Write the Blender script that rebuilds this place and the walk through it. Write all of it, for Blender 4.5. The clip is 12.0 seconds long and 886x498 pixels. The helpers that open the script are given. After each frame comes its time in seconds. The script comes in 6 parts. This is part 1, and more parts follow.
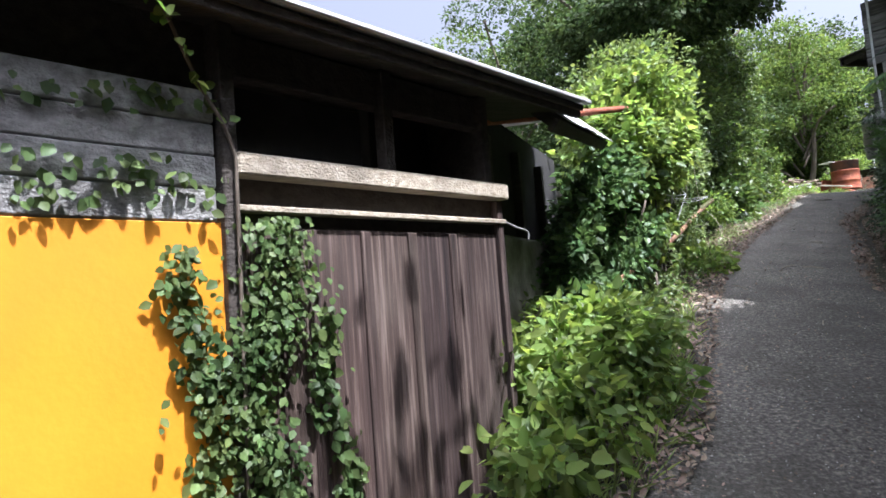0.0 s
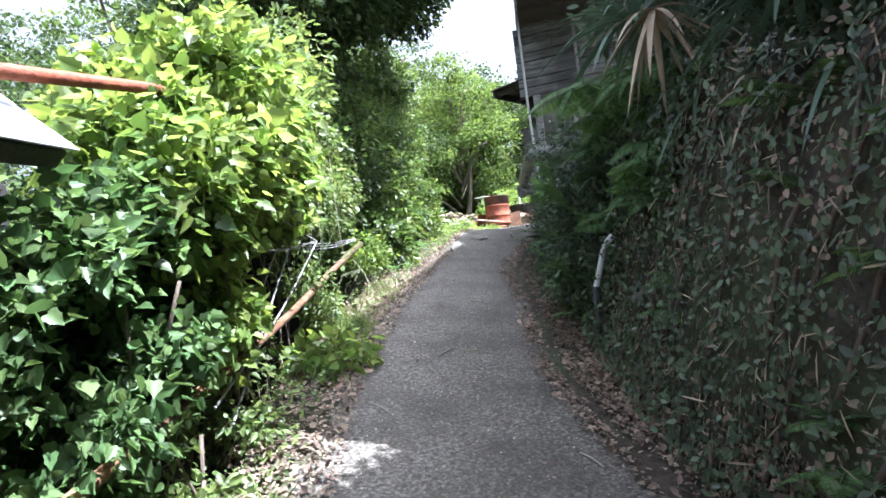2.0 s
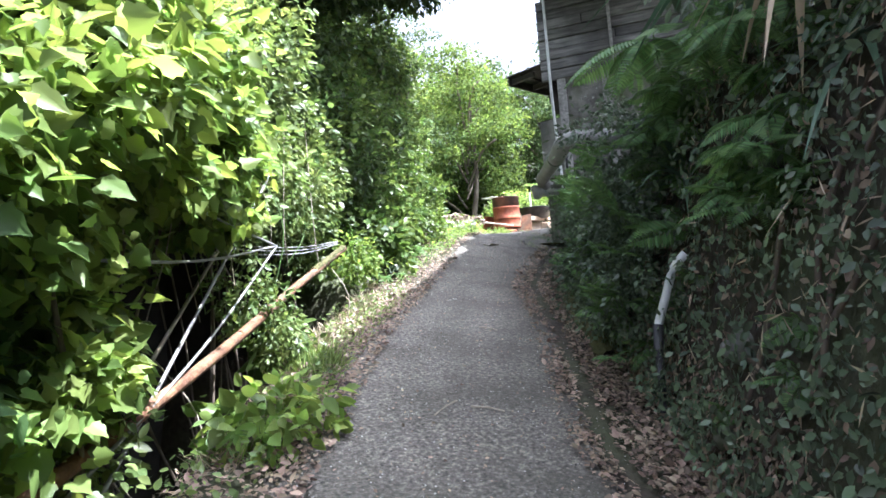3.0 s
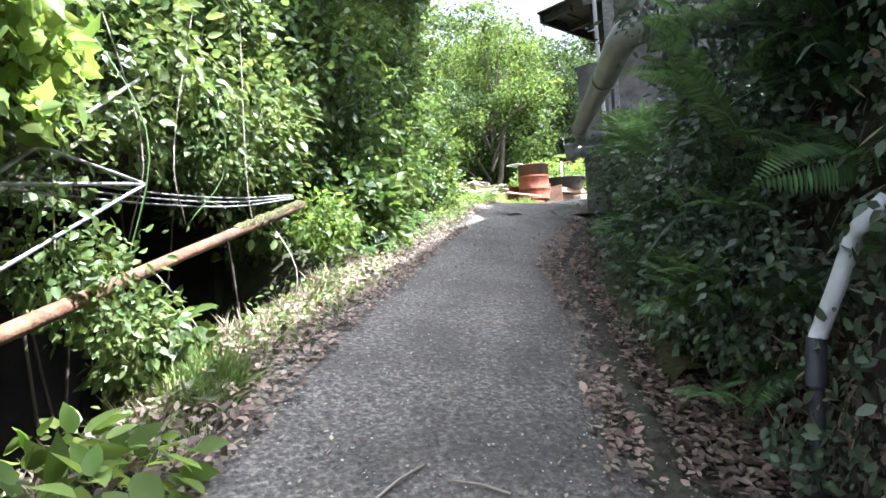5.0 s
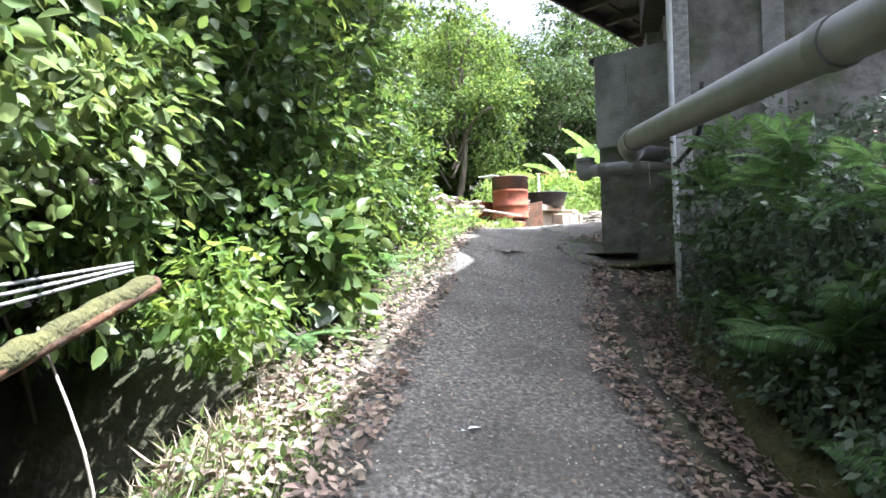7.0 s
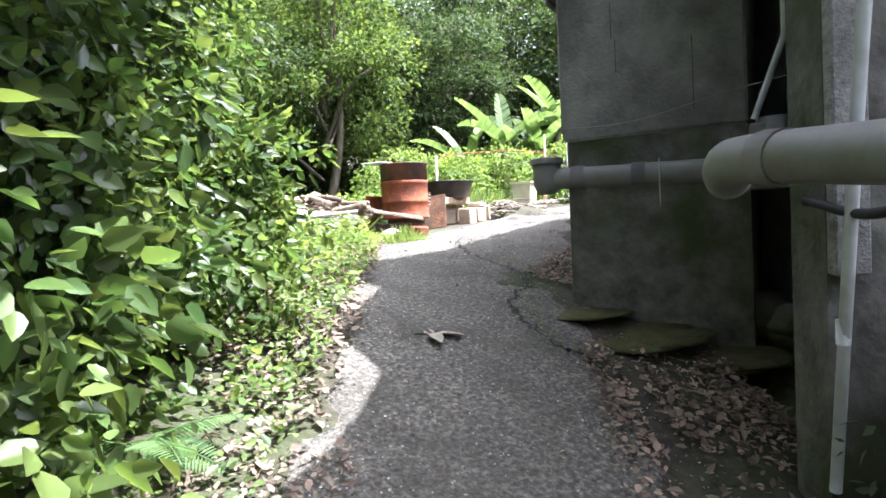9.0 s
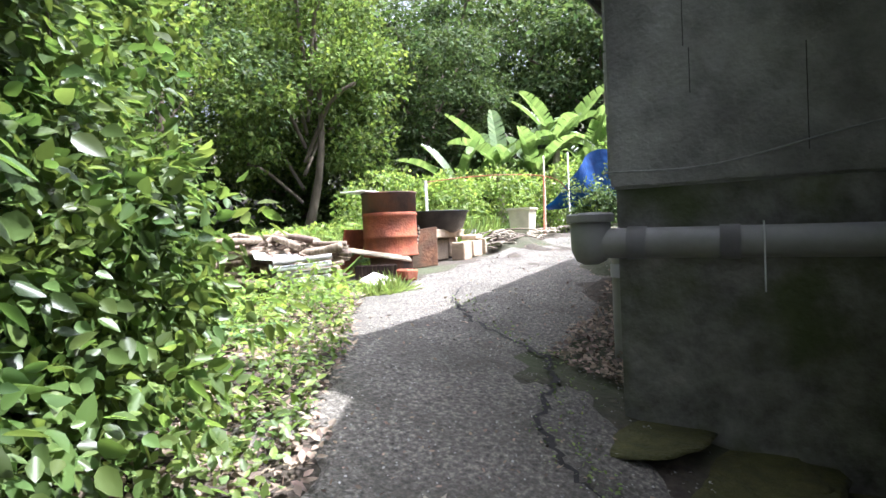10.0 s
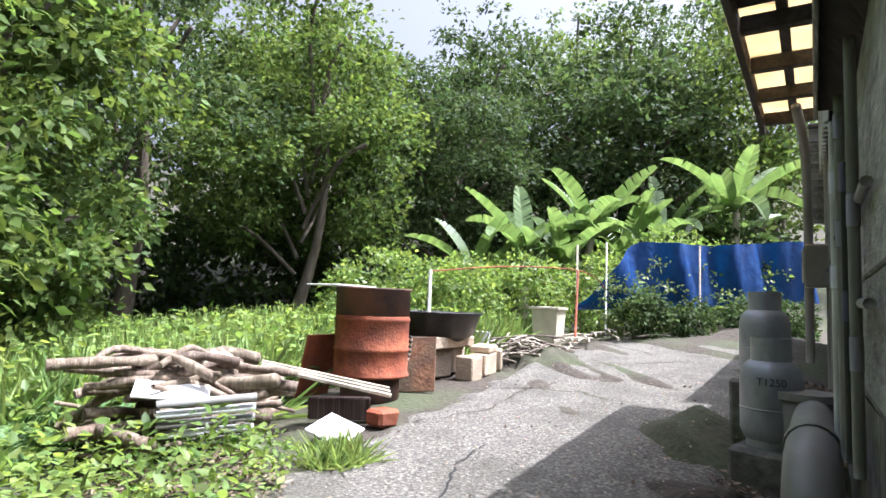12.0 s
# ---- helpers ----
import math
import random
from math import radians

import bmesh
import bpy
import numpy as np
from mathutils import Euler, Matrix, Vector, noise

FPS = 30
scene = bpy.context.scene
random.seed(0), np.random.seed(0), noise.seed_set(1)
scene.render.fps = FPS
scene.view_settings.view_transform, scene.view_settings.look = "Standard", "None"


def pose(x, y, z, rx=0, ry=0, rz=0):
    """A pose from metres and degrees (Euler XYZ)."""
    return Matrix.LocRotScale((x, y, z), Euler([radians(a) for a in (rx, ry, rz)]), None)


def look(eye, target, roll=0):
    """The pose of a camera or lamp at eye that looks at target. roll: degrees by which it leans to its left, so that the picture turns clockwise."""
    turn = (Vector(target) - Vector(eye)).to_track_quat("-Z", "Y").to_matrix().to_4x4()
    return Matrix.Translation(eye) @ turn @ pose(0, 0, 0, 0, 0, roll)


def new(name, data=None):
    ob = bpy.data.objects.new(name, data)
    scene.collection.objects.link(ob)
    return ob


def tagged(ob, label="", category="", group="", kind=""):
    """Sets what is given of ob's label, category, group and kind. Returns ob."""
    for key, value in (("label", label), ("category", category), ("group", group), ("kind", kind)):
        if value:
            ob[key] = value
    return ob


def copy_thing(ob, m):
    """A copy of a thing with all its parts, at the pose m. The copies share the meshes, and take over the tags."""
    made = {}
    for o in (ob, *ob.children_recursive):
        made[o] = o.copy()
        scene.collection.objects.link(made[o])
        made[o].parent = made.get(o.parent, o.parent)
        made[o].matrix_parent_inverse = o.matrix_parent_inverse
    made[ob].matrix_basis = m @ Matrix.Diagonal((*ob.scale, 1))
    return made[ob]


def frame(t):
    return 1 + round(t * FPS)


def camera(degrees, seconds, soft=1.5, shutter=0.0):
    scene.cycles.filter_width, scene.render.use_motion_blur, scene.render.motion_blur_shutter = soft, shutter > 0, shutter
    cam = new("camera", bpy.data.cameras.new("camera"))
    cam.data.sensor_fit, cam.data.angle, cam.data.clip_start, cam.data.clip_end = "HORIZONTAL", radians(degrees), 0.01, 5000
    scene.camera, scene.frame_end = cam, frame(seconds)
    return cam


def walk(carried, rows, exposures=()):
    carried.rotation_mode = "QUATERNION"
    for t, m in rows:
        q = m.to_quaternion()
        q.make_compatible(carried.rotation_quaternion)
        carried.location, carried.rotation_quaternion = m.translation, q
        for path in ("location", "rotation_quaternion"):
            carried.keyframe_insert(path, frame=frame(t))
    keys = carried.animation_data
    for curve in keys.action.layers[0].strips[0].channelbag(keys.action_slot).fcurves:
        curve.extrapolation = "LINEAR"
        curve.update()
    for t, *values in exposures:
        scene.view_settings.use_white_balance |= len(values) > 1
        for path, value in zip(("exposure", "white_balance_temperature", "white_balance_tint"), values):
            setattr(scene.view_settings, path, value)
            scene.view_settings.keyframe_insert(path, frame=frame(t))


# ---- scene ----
cam = camera(73.0, 12.0, soft=1.6)
PATH = [
    (0.0, 0.000, 0.000, 1.460, 94.25, 4.30, 0.87),
    (0.5, 0.341, 0.625, 1.621, 93.77, 5.13, -10.29),
    (1.0, 0.606, 1.233, 1.767, 93.65, 6.34, -20.31),
    (1.5, 0.994, 1.785, 1.826, 93.00, 6.85, -28.90),
    (2.0, 1.409, 2.341, 1.966, 93.20, 6.61, -28.41),
    (2.5, 1.783, 2.923, 2.123, 93.18, 4.90, -29.90),
    (2.7, 1.886, 3.139, 2.118, 93.42, 4.29, -28.99),
    (4.3, 2.473, 4.235, 2.043, 92.51, 7.14, -25.32),
    (4.5, 2.569, 4.324, 2.003, 92.47, 7.06, -25.67),
    (5.0, 2.886, 4.647, 2.059, 91.46, 3.29, -25.72),
    (5.5, 3.114, 5.052, 2.139, 91.00, 0.57, -23.48),
    (6.0, 3.297, 5.525, 2.305, 91.39, -0.37, -21.77),
    (6.5, 3.460, 5.980, 2.397, 92.02, -1.20, -22.94),
    (7.0, 3.555, 6.501, 2.520, 91.26, 1.50, -31.18),
    (7.2, 3.604, 6.673, 2.547, 90.96, 1.71, -33.46),
    (8.8, 4.640, 8.297, 3.071, 87.39, 3.51, -42.68),
    (9.0, 4.777, 8.451, 3.111, 87.54, 3.00, -42.97),
    (9.5, 5.131, 8.884, 3.208, 88.00, 2.70, -43.47),
    (10.0, 5.469, 9.252, 3.392, 88.69, 2.62, -44.29),
    (10.5, 5.820, 9.597, 3.508, 89.60, 1.44, -41.89),
    (11.0, 6.215, 9.981, 3.602, 91.36, 0.81, -41.73),
    (11.5, 6.543, 10.249, 3.701, 92.68, 1.18, -43.13),
    (12.0, 6.746, 10.406, 3.773, 95.19, -2.11, -42.77),
]
walk(cam, [(t, pose(x, y, z, rx, ry, rz)) for t, x, y, z, rx, ry, rz in PATH],
     exposures=[(t, e, k, 17) for t, e, k in ((0.0, 1.6, 5450), (1.0, 1.8, 5250), (2.5, 2.55, 5350), (5.5, 2.58, 5380), (7.0, 2.5, 5420), (9.5, 2.15, 5550), (12.0, 1.5, 5520))])

# ---- world and sun ----
SUN_AZ = math.atan2(-0.69, 0.72)
SUN_EL = radians(66)
SUN_DIR = Vector((math.cos(SUN_EL) * math.cos(SUN_AZ), math.cos(SUN_EL) * math.sin(SUN_AZ), math.sin(SUN_EL)))
world = bpy.data.worlds.new("sky")
scene.world = world
world.use_nodes = True
wn = world.node_tree
wn.nodes.clear()
sky = wn.nodes.new("ShaderNodeTexSky")
sky.sky_type = "NISHITA"
sky.sun_disc = False
sky.sun_elevation = SUN_EL
sky.sun_rotation = math.pi / 2 - SUN_AZ
sky.dust_density = 10.0
sky.ozone_density = 0.3
sky.air_density = 0.6
bg = wn.nodes.new("ShaderNodeBackground")
bg.inputs["Strength"].default_value = 0.14
wout = wn.nodes.new("ShaderNodeOutputWorld")
haze = wn.nodes.new("ShaderNodeHueSaturation")
haze.inputs["Saturation"].default_value = 0.28
wn.links.new(sky.outputs[0], haze.inputs["Color"])
wn.links.new(haze.outputs[0], bg.inputs[0])
wn.links.new(bg.outputs[0], wout.inputs[0])
sun_data = bpy.data.lights.new("sun", "SUN")
sun_data.energy = 5.0
sun_data.angle = radians(0.5)
sun_data.color = (1.0, 0.945, 0.84)
sun = new("sun", sun_data)
sun.matrix_world = look(SUN_DIR * 50, (0, 0, 0))

# ---- materials ----
def material(name, colors, scale=8.0, rough=0.8, metal=0.0, bump=0.3, bump_scale=60.0, stretch=(1, 1, 1), stain=None,
             stain_scale=1.5, stain_amount=0.5, spread=0.0, translucent=0.0, island=0.0, spec=0.4, detail=8.0):
    """A node material: a ramp over fine noise, a stain over coarse noise, relief, and an own shade for each piece."""
    m = bpy.data.materials.new(name)
    m.use_nodes = True
    t = m.node_tree
    n, l = t.nodes, t.links
    b = n["Principled BSDF"]
    b.inputs["Roughness"].default_value = rough
    b.inputs["Metallic"].default_value = metal
    b.inputs["Specular IOR Level"].default_value = spec
    co = n.new("ShaderNodeTexCoord")
    mp = n.new("ShaderNodeMapping")
    mp.inputs["Scale"].default_value = stretch
    l.new(co.outputs["Object"], mp.inputs[0])
    nz = n.new("ShaderNodeTexNoise")
    nz.inputs["Scale"].default_value = scale
    nz.inputs["Detail"].default_value = detail
    nz.inputs["Roughness"].default_value = 0.65
    l.new(mp.outputs[0], nz.inputs["Vector"])
    ramp = n.new("ShaderNodeValToRGB")
    ramp.color_ramp.elements[0].position, ramp.color_ramp.elements[1].position = 0.3, 0.72
    ramp.color_ramp.elements[0].color = (*colors[0], 1)
    ramp.color_ramp.elements[1].color = (*colors[-1], 1)
    for i, c in enumerate(colors[1:-1]):
        e = ramp.color_ramp.elements.new(0.3 + 0.42 * (i + 1) / (len(colors) - 1))
        e.color = (*c, 1)
    l.new(nz.outputs["Fac"], ramp.inputs[0])
    out = ramp.outputs[0]
    if stain:
        n2 = n.new("ShaderNodeTexNoise")
        n2.inputs["Scale"].default_value = stain_scale
        n2.inputs["Detail"].default_value = 6
        l.new(co.outputs["Object"], n2.inputs["Vector"])
        r2 = n.new("ShaderNodeValToRGB")
        r2.color_ramp.elements[0].position, r2.color_ramp.elements[1].position = 0.45, 0.65
        l.new(n2.outputs["Fac"], r2.inputs[0])
        am = n.new("ShaderNodeMath")
        am.operation = "MULTIPLY"
        am.inputs[1].default_value = stain_amount
        l.new(r2.outputs[0], am.inputs[0])
        mx = n.new("ShaderNodeMix")
        mx.data_type = "RGBA"
        mx.inputs[7].default_value = (*stain, 1)
        l.new(am.outputs[0], mx.inputs[0])
        l.new(out, mx.inputs[6])
        out = mx.outputs[2]
    if spread or island:
        if island:
            gm = n.new("ShaderNodeNewGeometry")
            rnd = gm.outputs["Random Per Island"]
        else:
            gm = n.new("ShaderNodeObjectInfo")
            rnd = gm.outputs["Random"]
        mr = n.new("ShaderNodeMapRange")
        s = island or spread
        mr.inputs[3].default_value, mr.inputs[4].default_value = 1 - s, 1 + s
        l.new(rnd, mr.inputs[0])
        hs = n.new("ShaderNodeHueSaturation")
        l.new(mr.outputs[0], hs.inputs["Value"])
        mh = n.new("ShaderNodeMapRange")
        mh.inputs[3].default_value, mh.inputs[4].default_value = 0.5 - 0.045 * s, 0.5 + 0.03 * s
        ml = n.new("ShaderNodeMath")
        ml.operation = "MULTIPLY"
        ml.inputs[1].default_value = 7.31
        fr = n.new("ShaderNodeMath")
        fr.operation = "FRACT"
        l.new(rnd, ml.inputs[0])
        l.new(ml.outputs[0], fr.inputs[0])
        l.new(fr.outputs[0], mh.inputs[0])
        l.new(mh.outputs[0], hs.inputs["Hue"])
        l.new(out, hs.inputs["Color"])
        out = hs.outputs[0]
    l.new(out, b.inputs["Base Color"])
    if bump:
        nb = n.new("ShaderNodeTexNoise")
        nb.inputs["Scale"].default_value = bump_scale
        nb.inputs["Detail"].default_value = 5
        l.new(mp.outputs[0], nb.inputs["Vector"])
        bp = n.new("ShaderNodeBump")
        bp.inputs["Strength"].default_value = bump
        bp.inputs["Distance"].default_value = 0.02
        l.new(nb.outputs["Fac"], bp.inputs["Height"])
        l.new(bp.outputs[0], b.inputs["Normal"])
    if translucent:
        tr = n.new("ShaderNodeBsdfTranslucent")
        sh = n.new("ShaderNodeMixShader")
        sh.inputs[0].default_value = translucent
        hl = n.new("ShaderNodeHueSaturation")
        hl.inputs["Saturation"].default_value = 1.15
        hl.inputs["Value"].default_value = 1.7
        hl.inputs["Hue"].default_value = 0.485
        l.new(out, hl.inputs["Color"])
        l.new(hl.outputs[0], tr.inputs[0])
        l.new(b.outputs[0], sh.inputs[1])
        l.new(tr.outputs[0], sh.inputs[2])
        l.new(sh.outputs[0], n["Material Output"].inputs[0])
    return m


def foliage(name, dark, light, island=0.5, rough=0.42, translucent=0.35, spec=0.3):
    return material(name, (dark, light), scale=2.5, rough=rough, bump=0, island=island, translucent=translucent, spec=spec, detail=2)


M_VINE = foliage("vine_leaf", (0.086, 0.142, 0.038), (0.188, 0.262, 0.072), rough=0.42, translucent=0.48, spec=0.22)
# darker copy of the vine leaf, with shade put into its colour
M_VINE_SHADED = foliage("shade_vine_leaf", (0.050, 0.092, 0.034), (0.092, 0.150, 0.054), rough=0.42, translucent=0.35, spec=0.22)
M_BUSH = foliage("bush_leaf", (0.064, 0.104, 0.034), (0.142, 0.190, 0.062), rough=0.4, spec=0.26)
M_GLOSSY = foliage("glossy_leaf", (0.042, 0.078, 0.024), (0.110, 0.160, 0.044), rough=0.38, translucent=0.42, spec=0.28)
M_TREE = foliage("tree_leaf", (0.031, 0.054, 0.021), (0.068, 0.100, 0.034), rough=0.55, translucent=0.35, spec=0.1)
M_TREE2 = foliage("tree_leaf_light", (0.054, 0.090, 0.026), (0.112, 0.160, 0.044), rough=0.55, translucent=0.42, spec=0.1)
M_IVY = foliage("ivy_leaf", (0.046, 0.080, 0.028), (0.098, 0.142, 0.045), rough=0.5, spec=0.2)
M_FERN = foliage("fern_leaf", (0.070, 0.134, 0.046), (0.125, 0.205, 0.076), island=0.4, rough=0.48, spec=0.22)
M_GRASS = foliage("grass_blade", (0.140, 0.215, 0.068), (0.265, 0.345, 0.115), rough=0.5)
M_BANANA = foliage("banana_leaf", (0.085, 0.140, 0.045), (0.150, 0.215, 0.075), island=0.2, rough=0.36, translucent=0.4, spec=0.6)
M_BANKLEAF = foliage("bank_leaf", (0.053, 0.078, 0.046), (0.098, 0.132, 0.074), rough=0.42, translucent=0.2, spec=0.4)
M_SPIKE = foliage("sword_leaf", (0.057, 0.096, 0.063), (0.094, 0.150, 0.099), rough=0.42, translucent=0.15)
M_DRY = material("dry_leaf", ((0.1, 0.073, 0.052), (0.3, 0.235, 0.17)), scale=4, rough=0.75, bump=0, island=0.6, translucent=0.12)
M_STRAW = material("straw", ((0.24, 0.19, 0.12), (0.42, 0.36, 0.25)), scale=5, rough=0.8, bump=0, island=0.4)
M_BARK = material("bark", ((0.06, 0.045, 0.032), (0.16, 0.13, 0.10)), scale=9, stretch=(1, 1, 0.25), bump=0.8, bump_scale=25, rough=0.9)
M_TWIG = material("pale_twig", ((0.2, 0.17, 0.12), (0.38, 0.34, 0.27)), scale=20, rough=0.85, bump=0.3)
M_ASPHALT = material("worn_concrete_lane", ((0.031, 0.03, 0.027), (0.114, 0.104, 0.088), (0.31, 0.282, 0.235)), scale=48, rough=0.92, bump=1.0, bump_scale=60,
                     stain=(0.062, 0.058, 0.046), stain_scale=2.3, stain_amount=0.62, detail=9)
M_CHIP = material("stone_chip", ((0.12, 0.117, 0.11), (0.36, 0.35, 0.33)), scale=6, rough=0.9, bump=0, island=0.75)
M_SOIL = material("soil", ((0.022, 0.018, 0.013), (0.048, 0.038, 0.028), (0.075, 0.06, 0.043)), scale=18, rough=0.95, bump=1.0, bump_scale=22,
                  stain=(0.05, 0.065, 0.025), stain_scale=1.2, stain_amount=0.7)
M_CONCRETE = material("weathered_concrete", ((0.16, 0.155, 0.145), (0.25, 0.243, 0.23), (0.34, 0.33, 0.31)), scale=5, rough=0.92, bump=0.5, bump_scale=45,
                      stain=(0.06, 0.058, 0.05), stain_scale=1.3, stain_amount=0.75)
M_STONE = material("mossy_stone", ((0.075, 0.073, 0.066), (0.24, 0.23, 0.205)), scale=7, rough=0.95, bump=1.0, bump_scale=14,
                   stain=(0.055, 0.07, 0.02), stain_scale=2.5, stain_amount=0.8)
M_MOSS = material("moss", ((0.04, 0.04, 0.014), (0.09, 0.088, 0.028)), scale=14, rough=1.0, bump=1.0, bump_scale=60)
M_WOOD = material("dark_weathered_wood", ((0.014, 0.008, 0.006), (0.05, 0.031, 0.024), (0.19, 0.145, 0.12)), scale=5, stretch=(8, 8, 0.25), rough=0.85, bump=0.6,
                  bump_scale=14, stain=(0.13, 0.105, 0.085), stain_scale=2.2, stain_amount=0.25, spread=0.3)
M_GREYWOOD = material("grey_weathered_wood", ((0.16, 0.155, 0.145), (0.31, 0.3, 0.285), (0.46, 0.45, 0.42)), scale=4, stretch=(0.7, 8, 8), rough=0.88, bump=0.5,
                      bump_scale=14, stain=(0.08, 0.075, 0.07), stain_scale=2, stain_amount=0.6, spread=0.2)
M_SIDING = material("weathered_siding", ((0.07, 0.07, 0.068), (0.19, 0.187, 0.18), (0.33, 0.325, 0.31)), scale=3, stretch=(1, 1, 11), rough=0.88, bump=0.6, bump_scale=9, spread=0.4,
                    stain=(0.05, 0.048, 0.045), stain_scale=1.7, stain_amount=0.7)
M_BEAM = material("bleached_timber", ((0.22, 0.18, 0.12), (0.42, 0.36, 0.27), (0.55, 0.49, 0.39)), scale=5, stretch=(1, 8, 8), rough=0.8, bump=0.5, bump_scale=16,
                  stain=(0.13, 0.11, 0.085), stain_scale=4, stain_amount=0.6)
# dark old timber with the shade of eaves and recesses in its colour
M_SHADEWOOD = material("shaded_old_timber", ((0.03, 0.025, 0.02), (0.075, 0.062, 0.052)), scale=5, stretch=(1, 6, 6), rough=0.9, bump=0.5, bump_scale=14)
M_YELLOW = material("yellow_paint", ((0.62, 0.235, 0.010), (0.68, 0.265, 0.014)), scale=4, rough=0.5, bump=0.06, bump_scale=40,
                    stain=(0.56, 0.205, 0.016), stain_scale=3, stain_amount=0.4)
M_TIN = material("grey_tin_roof", ((0.42, 0.42, 0.42), (0.66, 0.66, 0.66)), scale=5, rough=0.55, metal=0.35, bump=0.2, stain=(0.17, 0.12, 0.09), stain_scale=3, stain_amount=0.5)
M_RUST = material("orange_rust", ((0.15, 0.036, 0.018), (0.25, 0.066, 0.028), (0.34, 0.12, 0.05)), scale=9, rough=0.8, bump=0.35, bump_scale=50,
                  stain=(0.12, 0.045, 0.025), stain_scale=3.5, stain_amount=0.6)
M_RAIL = material("brown_rusty_iron", ((0.07, 0.03, 0.018), (0.16, 0.08, 0.04), (0.27, 0.16, 0.085)), scale=11, rough=0.85, bump=0.5, bump_scale=40,
                  stain=(0.05, 0.045, 0.03), stain_scale=5, stain_amount=0.7)
M_SOOT = material("sooty_rust", ((0.045, 0.03, 0.026), (0.10, 0.055, 0.042)), scale=8, rough=0.8, bump=0.3, bump_scale=40, stain=(0.16, 0.06, 0.03), stain_scale=5, stain_amount=0.6)
M_PVC = material("grey_pvc", ((0.19, 0.187, 0.175), (0.26, 0.255, 0.24)), scale=7, rough=0.5, bump=0.06, stain=(0.15, 0.14, 0.115), stain_scale=5, stain_amount=0.5)
M_WPIPE = material("white_plastic_pipe", ((0.55, 0.57, 0.57), (0.72, 0.73, 0.72)), scale=9, rough=0.45, bump=0.05, stain=(0.3, 0.29, 0.25), stain_scale=6, stain_amount=0.5)
M_BLACK = material("black_rubber", ((0.012, 0.012, 0.013), (0.03, 0.03, 0.032)), scale=10, rough=0.55, bump=0.1)
M_CYL = material("silver_grey_paint", ((0.30, 0.32, 0.35), (0.40, 0.42, 0.45)), scale=8, rough=0.42, metal=0.25, bump=0.05, stain=(0.2, 0.2, 0.2), stain_scale=6, stain_amount=0.5)
M_INK = material("dark_ink", ((0.05, 0.055, 0.08), (0.08, 0.085, 0.11)), scale=9, rough=0.6, bump=0)
M_BLUE = material("blue_tarpaulin", ((0.004, 0.026, 0.11), (0.01, 0.055, 0.2)), scale=5, rough=0.45, bump=0.8, bump_scale=9, translucent=0.12)
M_BIN = material("cream_plastic", ((0.52, 0.49, 0.36), (0.64, 0.6, 0.46)), scale=7, rough=0.5, bump=0.08, stain=(0.33, 0.3, 0.22), stain_scale=5, stain_amount=0.5)
M_IRON = material("black_iron", ((0.012, 0.012, 0.012), (0.04, 0.037, 0.035)), scale=9, rough=0.5, bump=0.2, metal=0.4)
M_BLOCK = material("tan_block", ((0.34, 0.27, 0.18), (0.5, 0.41, 0.29)), scale=9, rough=0.9, bump=0.6, bump_scale=40, spread=0.25, stain=(0.18, 0.14, 0.1), stain_scale=6, stain_amount=0.5)
M_LOG = material("stripped_log", ((0.07, 0.05, 0.035), (0.2, 0.155, 0.11), (0.37, 0.31, 0.23)), scale=6, stretch=(6, 6, 0.6), rough=0.85, bump=0.5, bump_scale=16, spread=0.3,
                 stain=(0.09, 0.06, 0.04), stain_scale=7, stain_amount=0.7)
M_WHITE = material("white_board", ((0.66, 0.65, 0.62), (0.8, 0.79, 0.76)), scale=6, rough=0.6, bump=0.1, stain=(0.4, 0.37, 0.32), stain_scale=4, stain_amount=0.5)
M_SHEET = material("yellowed_translucent_sheet", ((0.5, 0.44, 0.29), (0.62, 0.56, 0.4)), scale=5, rough=0.5, bump=0.1, translucent=0.5)
M_CABLE = material("grey_cable", ((0.15, 0.15, 0.145), (0.3, 0.3, 0.285)), scale=20, rough=0.5, bump=0)
# near-black colour standing in for the shade inside openings, gaps and cracks
M_HOLE_SHADE = material("hole_shade", ((0.015, 0.014, 0.013), (0.035, 0.032, 0.03)), scale=6, rough=0.95, bump=0.2)
M_MUD = material("grey_mud_plaster", ((0.12, 0.105, 0.093), (0.26, 0.24, 0.215), (0.42, 0.39, 0.36)), scale=6, rough=0.95, bump=0.8, bump_scale=18,
                 stain=(0.05, 0.042, 0.036), stain_scale=2.2, stain_amount=0.7)

rng = np.random.default_rng(7)


# ---- mesh helpers ----
def mesh_np(name, verts, faces, mats):
    """A mesh out of arrays; faces is (n, 3) or (n, 4)."""
    me = bpy.data.meshes.new(name)
    verts, faces = np.asarray(verts, np.float32), np.asarray(faces, np.int32)
    k = faces.shape[1]
    me.vertices.add(len(verts))
    me.vertices.foreach_set("co", verts.ravel())
    me.loops.add(faces.size)
    me.loops.foreach_set("vertex_index", faces.ravel())
    me.polygons.add(len(faces))
    me.polygons.foreach_set("loop_start", np.arange(0, faces.size, k, dtype=np.int32))
    me.update(calc_edges=True)
    for m in (mats if isinstance(mats, (list, tuple)) else [mats]):
        me.materials.append(m)
    return me


def smooth(me):
    me.polygons.foreach_set("use_smooth", np.ones(len(me.polygons), bool))
    return me


def part(name, bm, mat, parent=None, label="", soft=False):
    me = bpy.data.meshes.new(name)
    bm.to_mesh(me)
    bm.free()
    me.materials.append(mat)
    if soft:
        smooth(me)
    ob = new(name, me)
    ob.parent = parent
    if label:
        ob["label"] = label
    return ob


